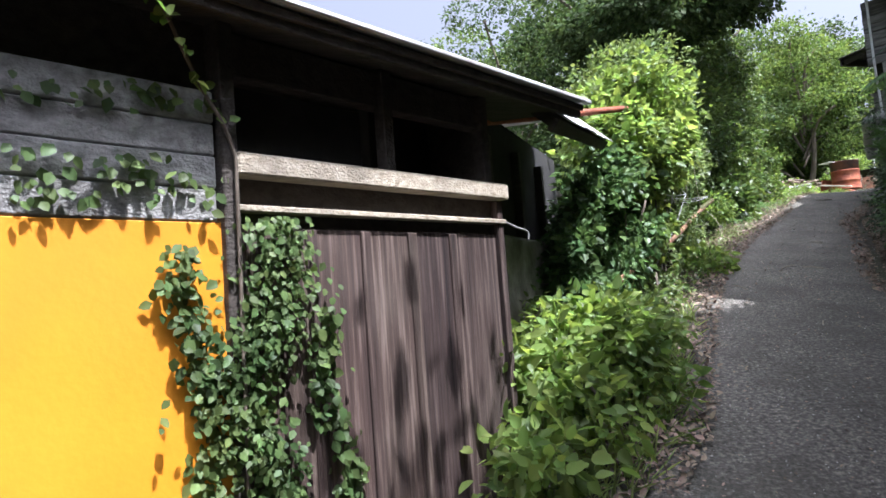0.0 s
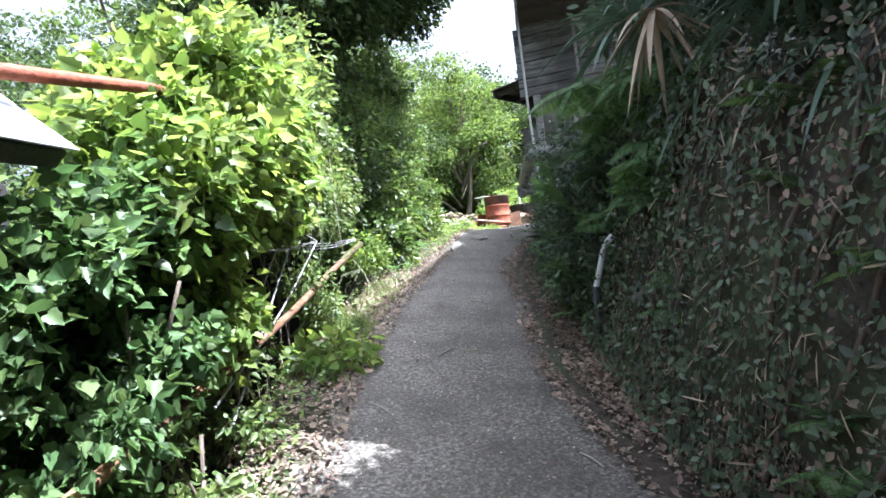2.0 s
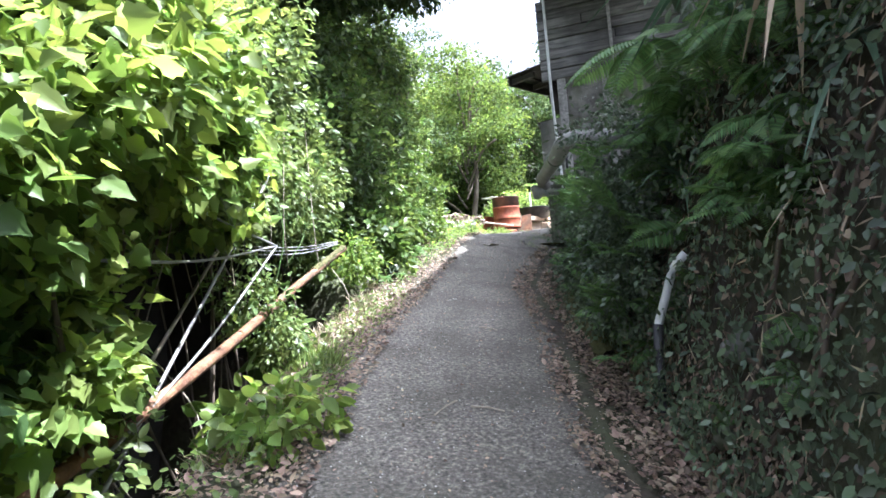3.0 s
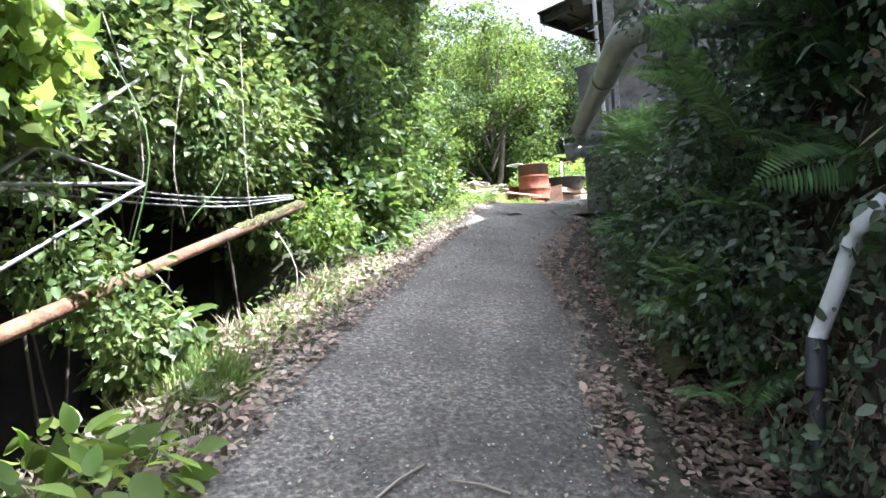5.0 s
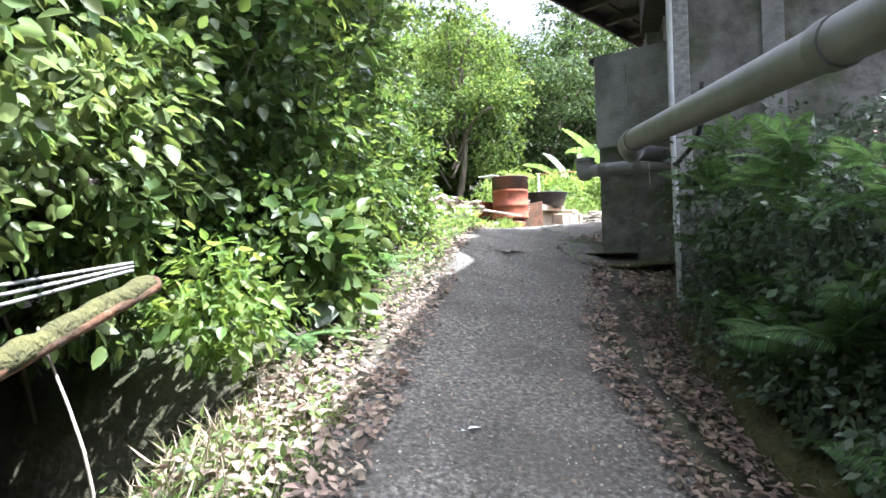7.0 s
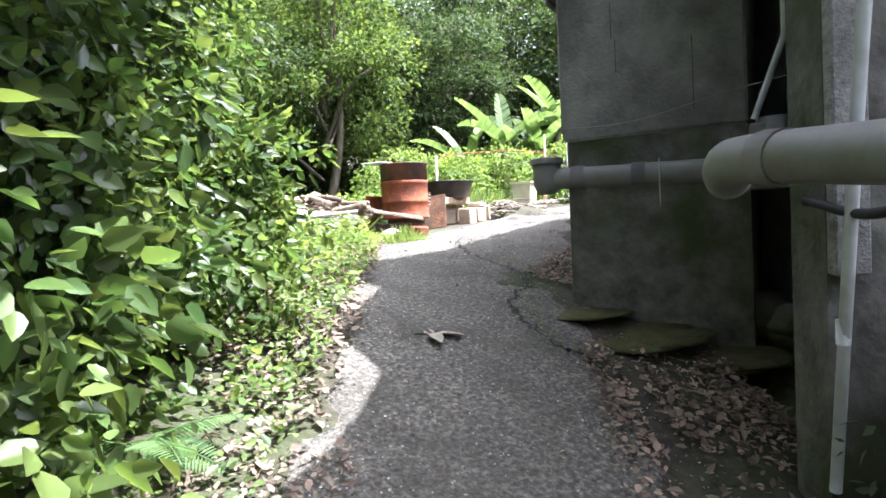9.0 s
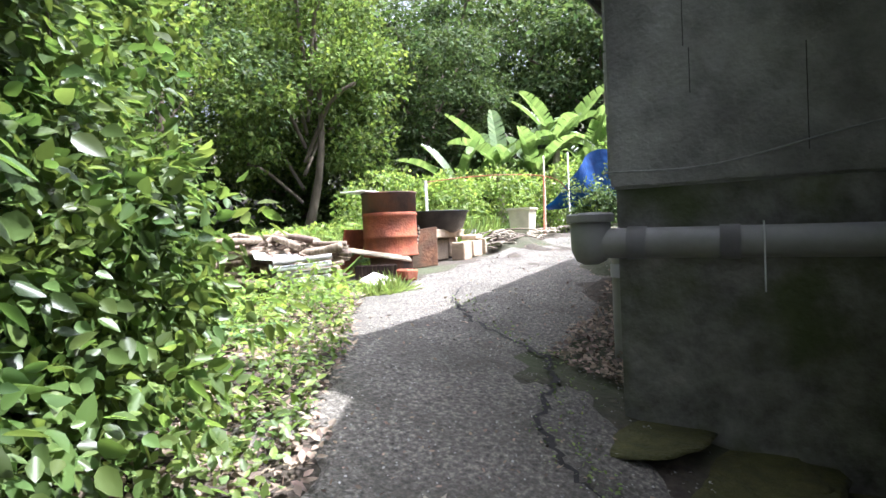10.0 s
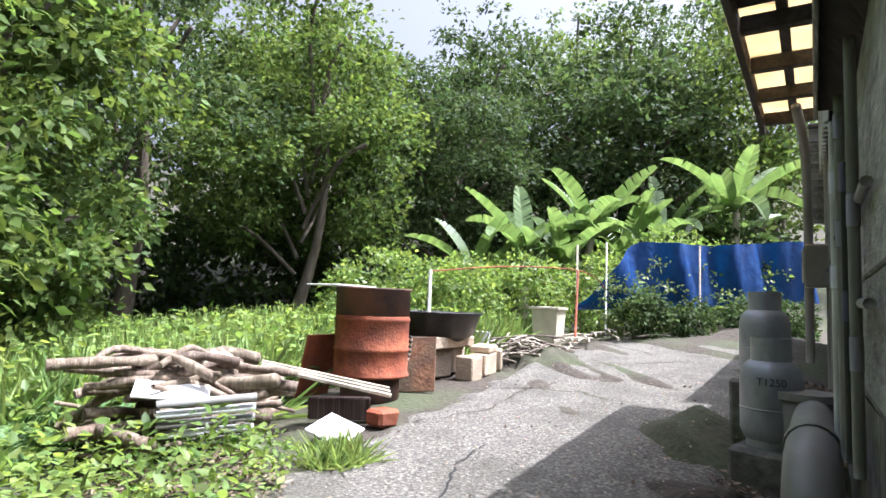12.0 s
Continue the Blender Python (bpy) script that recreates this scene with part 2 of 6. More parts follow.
def part_np(name, verts, faces, mat, parent=None, label="", soft=False):
    me = mesh_np(name, verts, faces, mat)
    if soft:
        smooth(me)
    ob = new(name, me)
    ob.parent = parent
    if label:
        ob["label"] = label
    return ob


def thing(name, at, label, category, group="", rz=0.0, kind=""):
    ob = new(name)
    ob.empty_display_size = 0.1
    ob.matrix_world = pose(*at, 0, 0, rz)
    return tagged(ob, label, category, group, kind)


def box(sx, sy, sz, m=None, bevel=0.0, wobble=0.0):
    bm = bmesh.new()
    bmesh.ops.create_cube(bm, size=1)
    for v in bm.verts:
        v.co = Vector((v.co.x * sx, v.co.y * sy, v.co.z * sz)) + Vector([random.uniform(-wobble, wobble) for _ in range(3)])
    if bevel:
        bmesh.ops.bevel(bm, geom=bm.edges[:], offset=bevel, segments=1, affect="EDGES")
    if m is not None:
        bm.transform(m)
    return bm


def lathe(profile, seg=28, m=None):
    """A turned shape from (radius, height) pairs."""
    bm = bmesh.new()
    rings = []
    for r, z in profile:
        rings.append([bm.verts.new((r * math.cos(a), r * math.sin(a), z)) for a in (2 * math.pi * i / seg for i in range(seg))])
    for a, b in zip(rings, rings[1:]):
        for i in range(seg):
            bm.faces.new((a[i], a[(i + 1) % seg], b[(i + 1) % seg], b[i]))
    bm.faces.new(rings[0][::-1])
    bm.faces.new(rings[-1])
    if m is not None:
        bm.transform(m)
    return bm


def tube_np(points, radii, seg=8):
    """Verts and quads of a tube along points."""
    p = np.asarray(points, float)
    r = np.broadcast_to(np.asarray(radii, float), (len(p),))
    d = np.gradient(p, axis=0)
    d /= np.linalg.norm(d, axis=1)[:, None] + 1e-9
    ref = np.where(np.abs(d[:, 2:3]) > 0.9, np.array([[1.0, 0, 0]]), np.array([[0, 0, 1.0]]))
    a = np.cross(d, ref)
    a /= np.linalg.norm(a, axis=1)[:, None] + 1e-9
    b = np.cross(d, a)
    ang = np.linspace(0, 2 * np.pi, seg, endpoint=False)
    v = p[:, None] + r[:, None, None] * (np.cos(ang)[None, :, None] * a[:, None] + np.sin(ang)[None, :, None] * b[:, None])
    n = len(p)
    i, j = np.meshgrid(np.arange(n - 1), np.arange(seg), indexing="ij")
    j2 = (j + 1) % seg
    f = np.stack([i * seg + j, i * seg + j2, (i + 1) * seg + j2, (i + 1) * seg + j], -1).reshape(-1, 4)
    caps = [[e * seg, e * seg + k, e * seg + k + 1, e * seg + k + 2] for e in (0, n - 1) for k in range(1, seg - 2, 2)]
    f = np.vstack([f, np.array(caps, int)]) if caps else f
    return v.reshape(-1, 3), f


def join_np(pieces):
    vs, fs, k = [], [], 0
    for v, f in pieces:
        vs.append(v)
        fs.append(np.asarray(f) + k)
        k += len(v)
    return np.vstack(vs), np.vstack(fs)


def bend(points, n=24):
    """A smooth line through points (Catmull-Rom)."""
    p = np.array(points, float)
    q = np.vstack([2 * p[0] - p[1], p, 2 * p[-1] - p[-2]])
    out = []
    for i in range(1, len(q) - 2):
        t = np.linspace(0, 1, max(3, n // (len(p) - 1)), endpoint=(i == len(q) - 3))[:, None]
        out.append(0.5 * (2 * q[i] + (q[i + 1] - q[i - 1]) * t + (2 * q[i - 1] - 5 * q[i] + 4 * q[i + 1] - q[i + 2]) * t ** 2
                          + (3 * q[i] - q[i - 1] - 3 * q[i + 1] + q[i + 2]) * t ** 3))
    return np.vstack(out)


def unit(a):
    return a / (np.linalg.norm(a, axis=-1, keepdims=True) + 1e-9)


def leaf_arrays(pos, way, nor, length, width, fold=0.25, droop=0.25, wide=0.35, shape=None, plain=False):
    """Pointed, folded leaves: two faces each, three-cornered where plain; shape: (place along the leaf, half width) of each corner of the margin."""
    n = len(pos)
    way = unit(way)
    side = unit(np.cross(way, nor))
    up = np.cross(side, way)
    L, W = np.broadcast_to(length, (n,))[:, None], np.broadcast_to(width, (n,))[:, None]
    base = pos
    tip = pos + way * L - up * L * droop
    mid1, mid2 = pos + (tip - pos) * wide + up * L * droop * 0.1, pos + (tip - pos) * 0.72 + up * L * droop * 0.1
    l1, r1 = mid1 + (side + up * fold) * W * 0.5, mid1 + (-side + up * fold) * W * 0.5
    l2, r2 = mid2 + (side + up * fold) * W * 0.36, mid2 + (-side + up * fold) * W * 0.36
    if shape:
        mids = [pos + (tip - pos) * a + up * L * droop * (0.9 * a * (1 - a)) for a, _ in shape]
        ls = [q + (side + up * fold) * W * b for q, (_, b) in zip(mids, shape)]
        rs = [q + (-side + up * fold) * W * b for q, (_, b) in zip(mids, shape)]
        m = len(shape)
        v = np.stack([base, *ls, tip, *rs[::-1]], 1).reshape(-1, 3)
        k = np.arange(n)[:, None] * (2 * m + 2)
        f = np.stack([k + np.arange(m + 2)[None], k + np.array([[0, *range(m + 1, 2 * m + 2)]])], 1).reshape(-1, m + 2)
        return v, f
    if plain:
        v = np.stack([base, l1, tip, r1], 1).reshape(-1, 3)
        k = np.arange(n)[:, None] * 4
        return v, np.stack([k + np.array([[0, 1, 2]]), k + np.array([[0, 2, 3]])], 1).reshape(-1, 3)
    v = np.stack([base, l1, l2, tip, r2, r1], 1).reshape(-1, 3)
    k = np.arange(n)[:, None] * 6
    f = np.stack([k + np.array([[0, 1, 2, 3]]), k + np.array([[0, 3, 4, 5]])], 1).reshape(-1, 4)
    return v, f


OVAL = ((0.12, 0.3), (0.4, 0.5), (0.72, 0.34))
HEART = ((-0.1, 0.26), (0.1, 0.52), (0.3, 0.4), (0.5, 0.42), (0.75, 0.16))


def ball(n):
    return unit(rng.normal(size=(n, 3)))


def clump_leaves(blobs, clumps, per, radius, size, upward=0.45, inner=0.25, flat=0.75, aspect=0.62, crown=0.0, shape=None, boughs=0, plain=False):
    """Leaves in clumps over rounded masses. blobs: (centre, radii). Clumps sit on and a little inside the skin."""
    w = np.array([b[1][0] * b[1][1] + b[1][1] * b[1][2] + b[1][0] * b[1][2] for b in blobs])
    pick = rng.choice(len(blobs), clumps, p=w / w.sum())
    c0 = np.array([b[0] for b in blobs], float)[pick]
    rr = np.array([b[1] for b in blobs], float)[pick]
    d = ball(clumps)
    reach = np.ones(clumps)
    if boughs:
        k = rng.integers(0, max(2, int(clumps / boughs)), clumps)
        d = unit(ball(k.max() + 1)[k] + rng.normal(size=(clumps, 3)) * 0.17)
        reach = rng.uniform(0.6, 1.2, k.max() + 1)[k]
    flip = rng.random(clumps) < crown
    d[flip, 2] = np.abs(d[flip, 2])
    depth = np.where(rng.random(clumps) < inner, rng.uniform(0.45, 0.85, clumps), rng.uniform(0.84, 1.1, clumps))
    cc = c0 + d * rr * (depth * reach)[:, None]
    cr = radius * rng.uniform(0.55, 1.35, clumps)
    m = clumps * per
    owner = np.repeat(np.arange(clumps), per)
    off = ball(m) * (rng.random(m) ** 0.5)[:, None] * cr[owner][:, None]
    off[:, 2] *= flat
    pos = cc[owner] + off
    way = unit(d[owner] * 0.6 + unit(off) * 0.8 + rng.normal(size=(m, 3)) * 0.5 + np.array([0, 0, -0.25]))
    nor = unit(d[owner] * 0.5 + np.array([0, 0, upward * 1.5]) + rng.normal(size=(m, 3)) * 0.72)
    L = size * rng.uniform(0.45, 1.4, m)
    return leaf_arrays(pos, way, nor, L, L * aspect * rng.uniform(0.8, 1.2, m), fold=0.14, droop=0.32, wide=0.45 if plain else 0.35, shape=shape, plain=plain)


def step(a, b, x):
    t = np.clip((x - a) / (b - a), 0, 1)
    return t * t * (3 - 2 * t)


# ---- the lie of the land: u runs up the lane, v to its right ----
def uv(x, y):
    return 0.6 * x + 0.8 * y, 0.8 * x - 0.6 * y


def xy(u, v):
    return 0.6 * u + 0.8 * v, 0.8 * u - 0.6 * v


def lane_left(u):
    return np.interp(u, [-6, 0, 3.3, 4.5, 6.1, 8, 10.8, 12.5, 13.6], [-0.8, -0.8, -0.98, -1.25, -1.5, -1.62, -1.55, -1.38, -1.2])


def lane_right(u):
    return np.interp(u, [-6, 2, 4.8, 6.0, 6.9, 8.7, 10.2, 11.2, 12.7], [0.9, 0.8, 0.36, -0.05, -0.30, -0.42, -0.6, -0.5, -0.2])


def bank_foot(u):
    return np.interp(u, [-6, 2, 4.8, 6.3, 7.5, 9.5, 10.6, 12, 13.6], [1.1, 0.95, 0.52, 0.3, 0.2, 0.02, 0.12, 0.25, 0.3])


def grade(x, y):
    p = -0.088 - 0.0124 * x + 0.2536 * y + 0.15 * np.clip(x - 8.2, 0, 3)
    q = 2.97 + 0.07 * (x - 9)
    u = 0.6 * x + 0.8 * y
    k = 0.09
    low = np.minimum(p, q)
    return low - k * np.log(np.exp(-(p - low) / k) + np.exp(-(q - low) / k)) + 0.1 * np.exp(-((u - 13.2) / 1.5) ** 2)


def land(x, y):
    u, v = uv(x, y)
    z = grade(x, y)
    left = lane_left(u) - 0.32 - v
    z = z - 1.7 * step(0.0, 0.45, left) * step(9.6, 8.9, u) - 0.5 * step(0.5, 3.0, left) * step(12.5, 9, u)
    e = v - bank_foot(u)
    keep = step(11.5, 10.9, u)
    z = z + keep * ((1.95 - 0.85 * step(8.0, 8.9, u)) * step(-0.05, 0.55, e) + 0.25 * np.clip(e - 0.4, 0, 4))
    far = np.hypot(x - 7, y - 9)
    rise = np.clip(far - 15, 0, 60) * 0.22 * step(0, 6, (y - 4) + 0.2 * x)
    return z + rise


def rough_land(x, y):
    x, y = np.asarray(x, float), np.asarray(y, float)
    u, v = uv(x, y)
    wild = step(0.0, 0.3, np.maximum(lane_left(u) - v, v - bank_foot(u)))
    wave = (np.sin(x * 3.1 + 1.3 * np.sin(y * 2.3)) * np.sin(y * 2.7 + 1.1 * np.sin(x * 1.9)) * 0.05
            + np.sin(x * 9.1 + 2 * np.sin(y * 7)) * np.sin(y * 8.3 + 2 * np.sin(x * 6)) * 0.025)
    return land(x, y) + wild * wave * (1 + 1.5 * step(0.0, 0.2, v - bank_foot(u)))


def on_land(x, y, lift=0.0):
    return (float(x), float(y), float(rough_land(x, y)) + lift)


def spaced(lo, hi, near_lo, near_hi, fine, coarse):
    a = list(np.arange(near_lo, near_hi, fine))
    s = fine
    p = near_hi
    while p < hi:
        a.append(p)
        s = min(s * 1.25, coarse)
        p += s
    a.append(hi)
    s, p = fine, near_lo
    while p > lo:
        s = min(s * 1.25, coarse)
        p -= s
        a.insert(0, max(p, lo))
    return np.array(sorted(set(np.round(a, 4))))


gu, gv = spaced(-400, 500, -1, 15, 0.1, 60), spaced(-400, 400, -2.6, 1.8, 0.045, 60)
U, V = np.meshgrid(gu, gv, indexing="ij")
GX, GY = xy(U, V)
GZ = rough_land(GX, GY)
ni, nj = U.shape
ii, jj = np.meshgrid(np.arange(ni - 1), np.arange(nj - 1), indexing="ij")
gf = np.stack([ii * nj + jj, (ii + 1) * nj + jj, (ii + 1) * nj + jj + 1, ii * nj + jj + 1], -1).reshape(-1, 4)[:, ::-1]
ground = new("ground", smooth(mesh_np("ground", np.stack([GX, GY, GZ], -1).reshape(-1, 3), gf, M_SOIL)))
tagged(ground, "dark soil hillside with a steep bank beside the lane", "ground", kind="structure")


def paved(name, inside, lo, hi, cell, mat, lift, label):
    """A paved sheet over the land where inside() holds, with a ragged rim that dips into the soil."""
    xs, ys = np.arange(lo[0], hi[0], cell), np.arange(lo[1], hi[1], cell)
    X, Y = np.meshgrid(xs, ys, indexing="ij")
    d = inside(X, Y) + 0.05 * np.sin(X * 7 + 2 * np.sin(Y * 5)) + 0.03 * np.sin(Y * 17 + X * 13)
    Z = grade(X, Y) + lift + 0.004 * np.sin(X * 11) * np.sin(Y * 13) + np.clip(d, -0.3, 0) * 0.5
    n, m = X.shape
    i, j = np.meshgrid(np.arange(n - 1), np.arange(m - 1), indexing="ij")
    f = np.stack([i * m + j, (i + 1) * m + j, (i + 1) * m + j + 1, i * m + j + 1], -1).reshape(-1, 4)
    ok = (d.ravel()[f] > -0.12).any(1)
    f = f[ok]
    used, inv = np.unique(f, return_inverse=True)
    me = mesh_np(name, np.stack([X, Y, Z], -1).reshape(-1, 3)[used], inv.reshape(-1, 4), mat)
    return tagged(new(name, smooth(me)), label, "road", kind="structure")


def in_lane(x, y):
    u, v = uv(x, y)
    return np.minimum(np.minimum(v - lane_left(u), lane_right(u) - v), 13.3 - u)


def in_yard(x, y):
    u, v = uv(x, y)
    rim = np.interp(x, [6.6, 7.15, 7.7, 8.2, 9.0, 10.2, 11.6, 13.5, 18], [11.2, 11.65, 12.4, 13.0, 13.35, 13.75, 14.35, 15.0, 15.6])
    wall = 10.63 + (x - 7.85) * 0.309
    return np.minimum(np.minimum(rim - y, y - wall - 0.45 + 0.1 * np.sin(x * 3)), u - 12.9)


def in_paving(x, y):
    return np.maximum(in_lane(x, y), in_yard(x, y))


paved("road", in_paving, (-4, -6), (18, 16), 0.055, M_ASPHALT, 0.014, "worn grey gravelly concrete lane and yard")


# ---- the concrete outhouse and the timber house above it ----
def frame_of(o, d):
    """A frame at o with x along the wall's run d (level), y into the wall, z up."""
    d = Vector((d[0], d[1], 0)).normalized()
    n = Vector((-d.y, d.x, 0))
    return Matrix(((d.x, n.x, 0, o[0]), (d.y, n.y, 0, o[1]), (0, 0, 1, o[2]), (0, 0, 0, 1)))


def wall_box(m, x0, x1, y0, y1, z0, z1, bevel=0.0):
    return box(x1 - x0, y1 - y0, z1 - z0, m @ Matrix.Translation(((x0 + x1) / 2, (y0 + y1) / 2, (z0 + z1) / 2)), bevel)


CORNER = (7.74, 10.56, 0.0)
W1 = frame_of(CORNER, (0.36, -0.933))       # x runs away from the corner towards the recess
W2 = frame_of(CORNER, (0.9636, 0.2672))       # x runs along the yard
W2 = W2 @ Matrix.Diagonal((1, -1, 1, 1))    # y into the wall here too
outhouse = thing("wall_outhouse", (7.74, 10.56, 2.5), "weathered grey concrete outhouse wall with a mossy stone footing", "wall", kind="structure")


def into(ob, parent):
    ob.parent = parent
    ob.matrix_parent_inverse = parent.matrix_world.inverted()
    return ob


bm = bmesh.new()
a, b_, c_ = Vector((7.74, 10.56, 0)), W1 @ Vector((0.98, 0, 0)), W2 @ Vector((1.15, 0, 0))
d_ = b_ + (c_ - a)
bottom = [bm.verts.new((p.x, p.y, 3.55)) for p in (a, b_, d_, c_)]
topv = [bm.verts.new((p.x, p.y, 4.42)) for p in (a, b_, d_, c_)]
for i in range(4):
    bm.faces.new((bottom[i], bottom[(i + 1) % 4], topv[(i + 1) % 4], topv[i]))
bm.faces.new(topv)
bm.faces.new(bottom[::-1])
bmesh.ops.recalc_face_normals(bm, faces=bm.faces)
bmesh.ops.bevel(bm, geom=bm.edges[:], offset=0.012, segments=2, affect="EDGES")
into(part("upper_wall", bm, M_CONCRETE, None), outhouse)
bm = bmesh.new()
inset = 0.03
pts = [a + (d_ - a).normalized() * inset * s for s in (1,)] + [b_ + Vector((0, 0, 0)), d_, c_]
bottom = [bm.verts.new((p.x, p.y, 2.1)) for p in pts]
topv = [bm.verts.new((p.x, p.y, 3.549)) for p in pts]
for i in range(4):
    bm.faces.new((bottom[i], bottom[(i + 1) % 4], topv[(i + 1) % 4], topv[i]))
bmesh.ops.recalc_face_normals(bm, faces=bm.faces)
into(part("footing", bm, M_STONE, None, "dark damp stone footing"), outhouse)

# the house: a corner post, a wall along the lane above the bank and one along the yard, with deep eaves
HC = Vector((6.66, 9.12, 0))
W3 = frame_of(HC, (-0.68, 0.73)) @ pose(0, 0, 0, 0, 0, 180)    # x runs up the bank, y into the house
house = thing("wall_house", (6.66, 9.12, 3.5), "old house wall of concrete below and grey boards above", "wall", kind="structure")
into(part("gable_wall", wall_box(W3, 0.2, 4.2, 0.0, 0.2, 1.2, 4.55), M_STONE), house)
# near-black backing paints the shade in the gaps between the boards
into(part("upper_wall", wall_box(W3, 0.04, 4.2, 0.03, 0.2, 4.55, 5.45), M_HOLE_SHADE), house)
into(part("side_wall", wall_box(W3, 0.06, 0.2, 0.2, 0.8, 4.25, 5.45), M_SHADEWOOD), house)
for k in range(8):
    z0 = 4.46 + k * 0.124
    cut = 0.55 + 0.37 * ((k * 7) % 5)
    for x0, x1 in ((0.02, cut), (cut + 0.008, 4.2)):
        bm = wall_box(W3, x0, x1, -0.03 - 0.012 * (k % 3), 0.028, z0, z0 + 0.112, 0.005)
        into(part("board", bm, M_SIDING), house)
into(part("corner_post", wall_box(W3, 0.2, 0.3, -0.05, 0.0, 2.9, 4.45, 0.006), M_GREYWOOD), house)
for x0 in (0.85, 1.75):
    into(part("batten", wall_box(W3, x0, x0 + 0.04, -0.08, -0.054, 4.46, 5.42, 0.004), M_GREYWOOD), house)
into(part("yard_wall", wall_box(W2, 1.15, 9.0, 0.02, 0.2, 2.3, 5.1), M_CONCRETE), house)
into(part("recess_back", wall_box(frame_of((8.9, 9.9, 0), (-0.8, -0.6)), -0.4, 2.2, 0, 0.12, 1.8, 6.0), M_CONCRETE), house)

roof = thing("roof_house", (7.5, 9.0, 6.0), "dark timber roof eaves of the house", "roof", kind="structure")
RH = frame_of((6.66, 8.95, 0), (-0.6, -0.8))
into(part("lane_eave", wall_box(RH, 0, 1.2, 0.0, 3.0, 5.47, 5.53, 0.01), M_SHADEWOOD), roof)
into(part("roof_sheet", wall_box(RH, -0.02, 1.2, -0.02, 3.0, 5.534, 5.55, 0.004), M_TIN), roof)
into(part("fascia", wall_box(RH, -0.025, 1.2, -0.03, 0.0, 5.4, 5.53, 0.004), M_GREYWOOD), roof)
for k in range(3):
    into(part("rafter", wall_box(RH, 0.1 + k * 0.42, 0.16 + k * 0.42, 0.01, 1.0, 5.4, 5.468, 0.004), M_SHADEWOOD), roof)
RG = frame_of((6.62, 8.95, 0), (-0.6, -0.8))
# unseen slab added over the bank to keep the lane in shade
into(part("lane_shade_slab", wall_box(RG, 1.2, 5.75, 0.22, 1.9, 5.98, 6.06, 0.01), M_SHADEWOOD), roof)
outline = [(6.62, 8.88), (7.28, 9.06), (7.3, 9.74), (8.06, 10.4), (9.6, 10.9), (10.4, 8.6), (8.4, 7.4), (7.2, 7.4)]
bm = bmesh.new()
lowv = [bm.verts.new((x, y, 5.86)) for x, y in outline]
upv = [bm.verts.new((x, y, 5.95)) for x, y in outline]
bm.faces.new(lowv[::-1])
bm.faces.new(upv)
for k in range(len(outline)):
    j = (k + 1) % len(outline)
    bm.faces.new((lowv[k], lowv[j], upv[j], upv[k]))
bmesh.ops.recalc_face_normals(bm, faces=bm.faces)
into(part("mid_roof", bm, M_SHADEWOOD), roof)
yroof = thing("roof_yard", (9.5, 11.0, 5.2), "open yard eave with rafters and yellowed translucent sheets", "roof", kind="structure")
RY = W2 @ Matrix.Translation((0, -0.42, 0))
into(part("fascia", wall_box(RY, -0.12, 3.9, -0.02, 0.015, 5.1, 5.22, 0.004), M_SHADEWOOD), yroof)
into(part("cover", wall_box(RY, -0.14, 2.05, -0.04, 2.2, 5.225, 5.25, 0.004), M_SHADEWOOD), yroof)
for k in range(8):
    into(part("rafter", wall_box(RY, -0.08 + k * 0.54, -0.02 + k * 0.54, 0.02, 0.44, 5.12, 5.2, 0.004), M_SHADEWOOD), yroof)
for k in range(3):
    into(part("translucent_sheet", wall_box(RY, 2.07 + k * 0.61, 2.67 + k * 0.61, -0.05, 0.5, 5.225, 5.235), M_SHEET), yroof)
into(part("purlin", wall_box(RY, -0.1, 3.9, 0.17, 0.22, 5.2, 5.224), M_SHADEWOOD), yroof)
RZ = W2 @ Matrix.Translation((0, -0.14, 0))
into(part("far_cover", wall_box(RZ, 4.2, 9.2, 0.0, 1.5, 5.2, 5.23, 0.004), M_SHADEWOOD), yroof)
for k in range(14):
    into(part("far_rafter", wall_box(RZ, 4.25 + k * 0.36, 4.31 + k * 0.36, 0.0, 0.16, 5.1, 5.2, 0.004), M_GREYWOOD), yroof)

# ---- the shed ----
SH = frame_of((-0.64, 1.81, 0), (0.691, 0.723))     # x along the front, y inwards
SHX = 1.27                                          # length of the plank front
shed = thing("wall_shed", (-0.64, 1.81, 0), "old timber shed front with a yellow panel and dark planks", "wall", kind="structure")


def shed_part(name, x0, x1, y0, y1, z0, z1, mat, bevel=0.004, label=""):
    return into(part(name, wall_box(SH, x0, x1, y0, y1, z0, z1, bevel), mat, None, label), shed)


edges = [0.02, 0.13, 0.25, 0.485, 0.715, 0.945, 1.24]
for x0, x1 in zip(edges, edges[1:]):
    shed_part("plank", x0 + 0.003, x1 - 0.003, 0.0, 0.03, -1.2, 1.71, M_WOOD)
for x in (0.255, 0.487, 0.717, 0.947):
    shed_part("batten", x - 0.02, x + 0.025, -0.012, 0.004, -1.2, 1.705, M_WOOD)
shed_part("jamb", SHX - 0.03, SHX + 0.01, -0.02, 0.06, -1.2, 1.86, M_WOOD, 0.004)
shed_part("beam", -0.01, SHX + 0.03, -0.05, 0.06, 1.865, 1.935, M_BEAM, 0.006, "bleached timber beam")
shed_part("ledge", -0.01, SHX + 0.02, -0.03, 0.02, 1.755, 1.775, M_BEAM, 0.003)
shed_part("back_board", 0, SHX, 0.02, 0.05, 1.70, 1.87, M_SHADEWOOD)
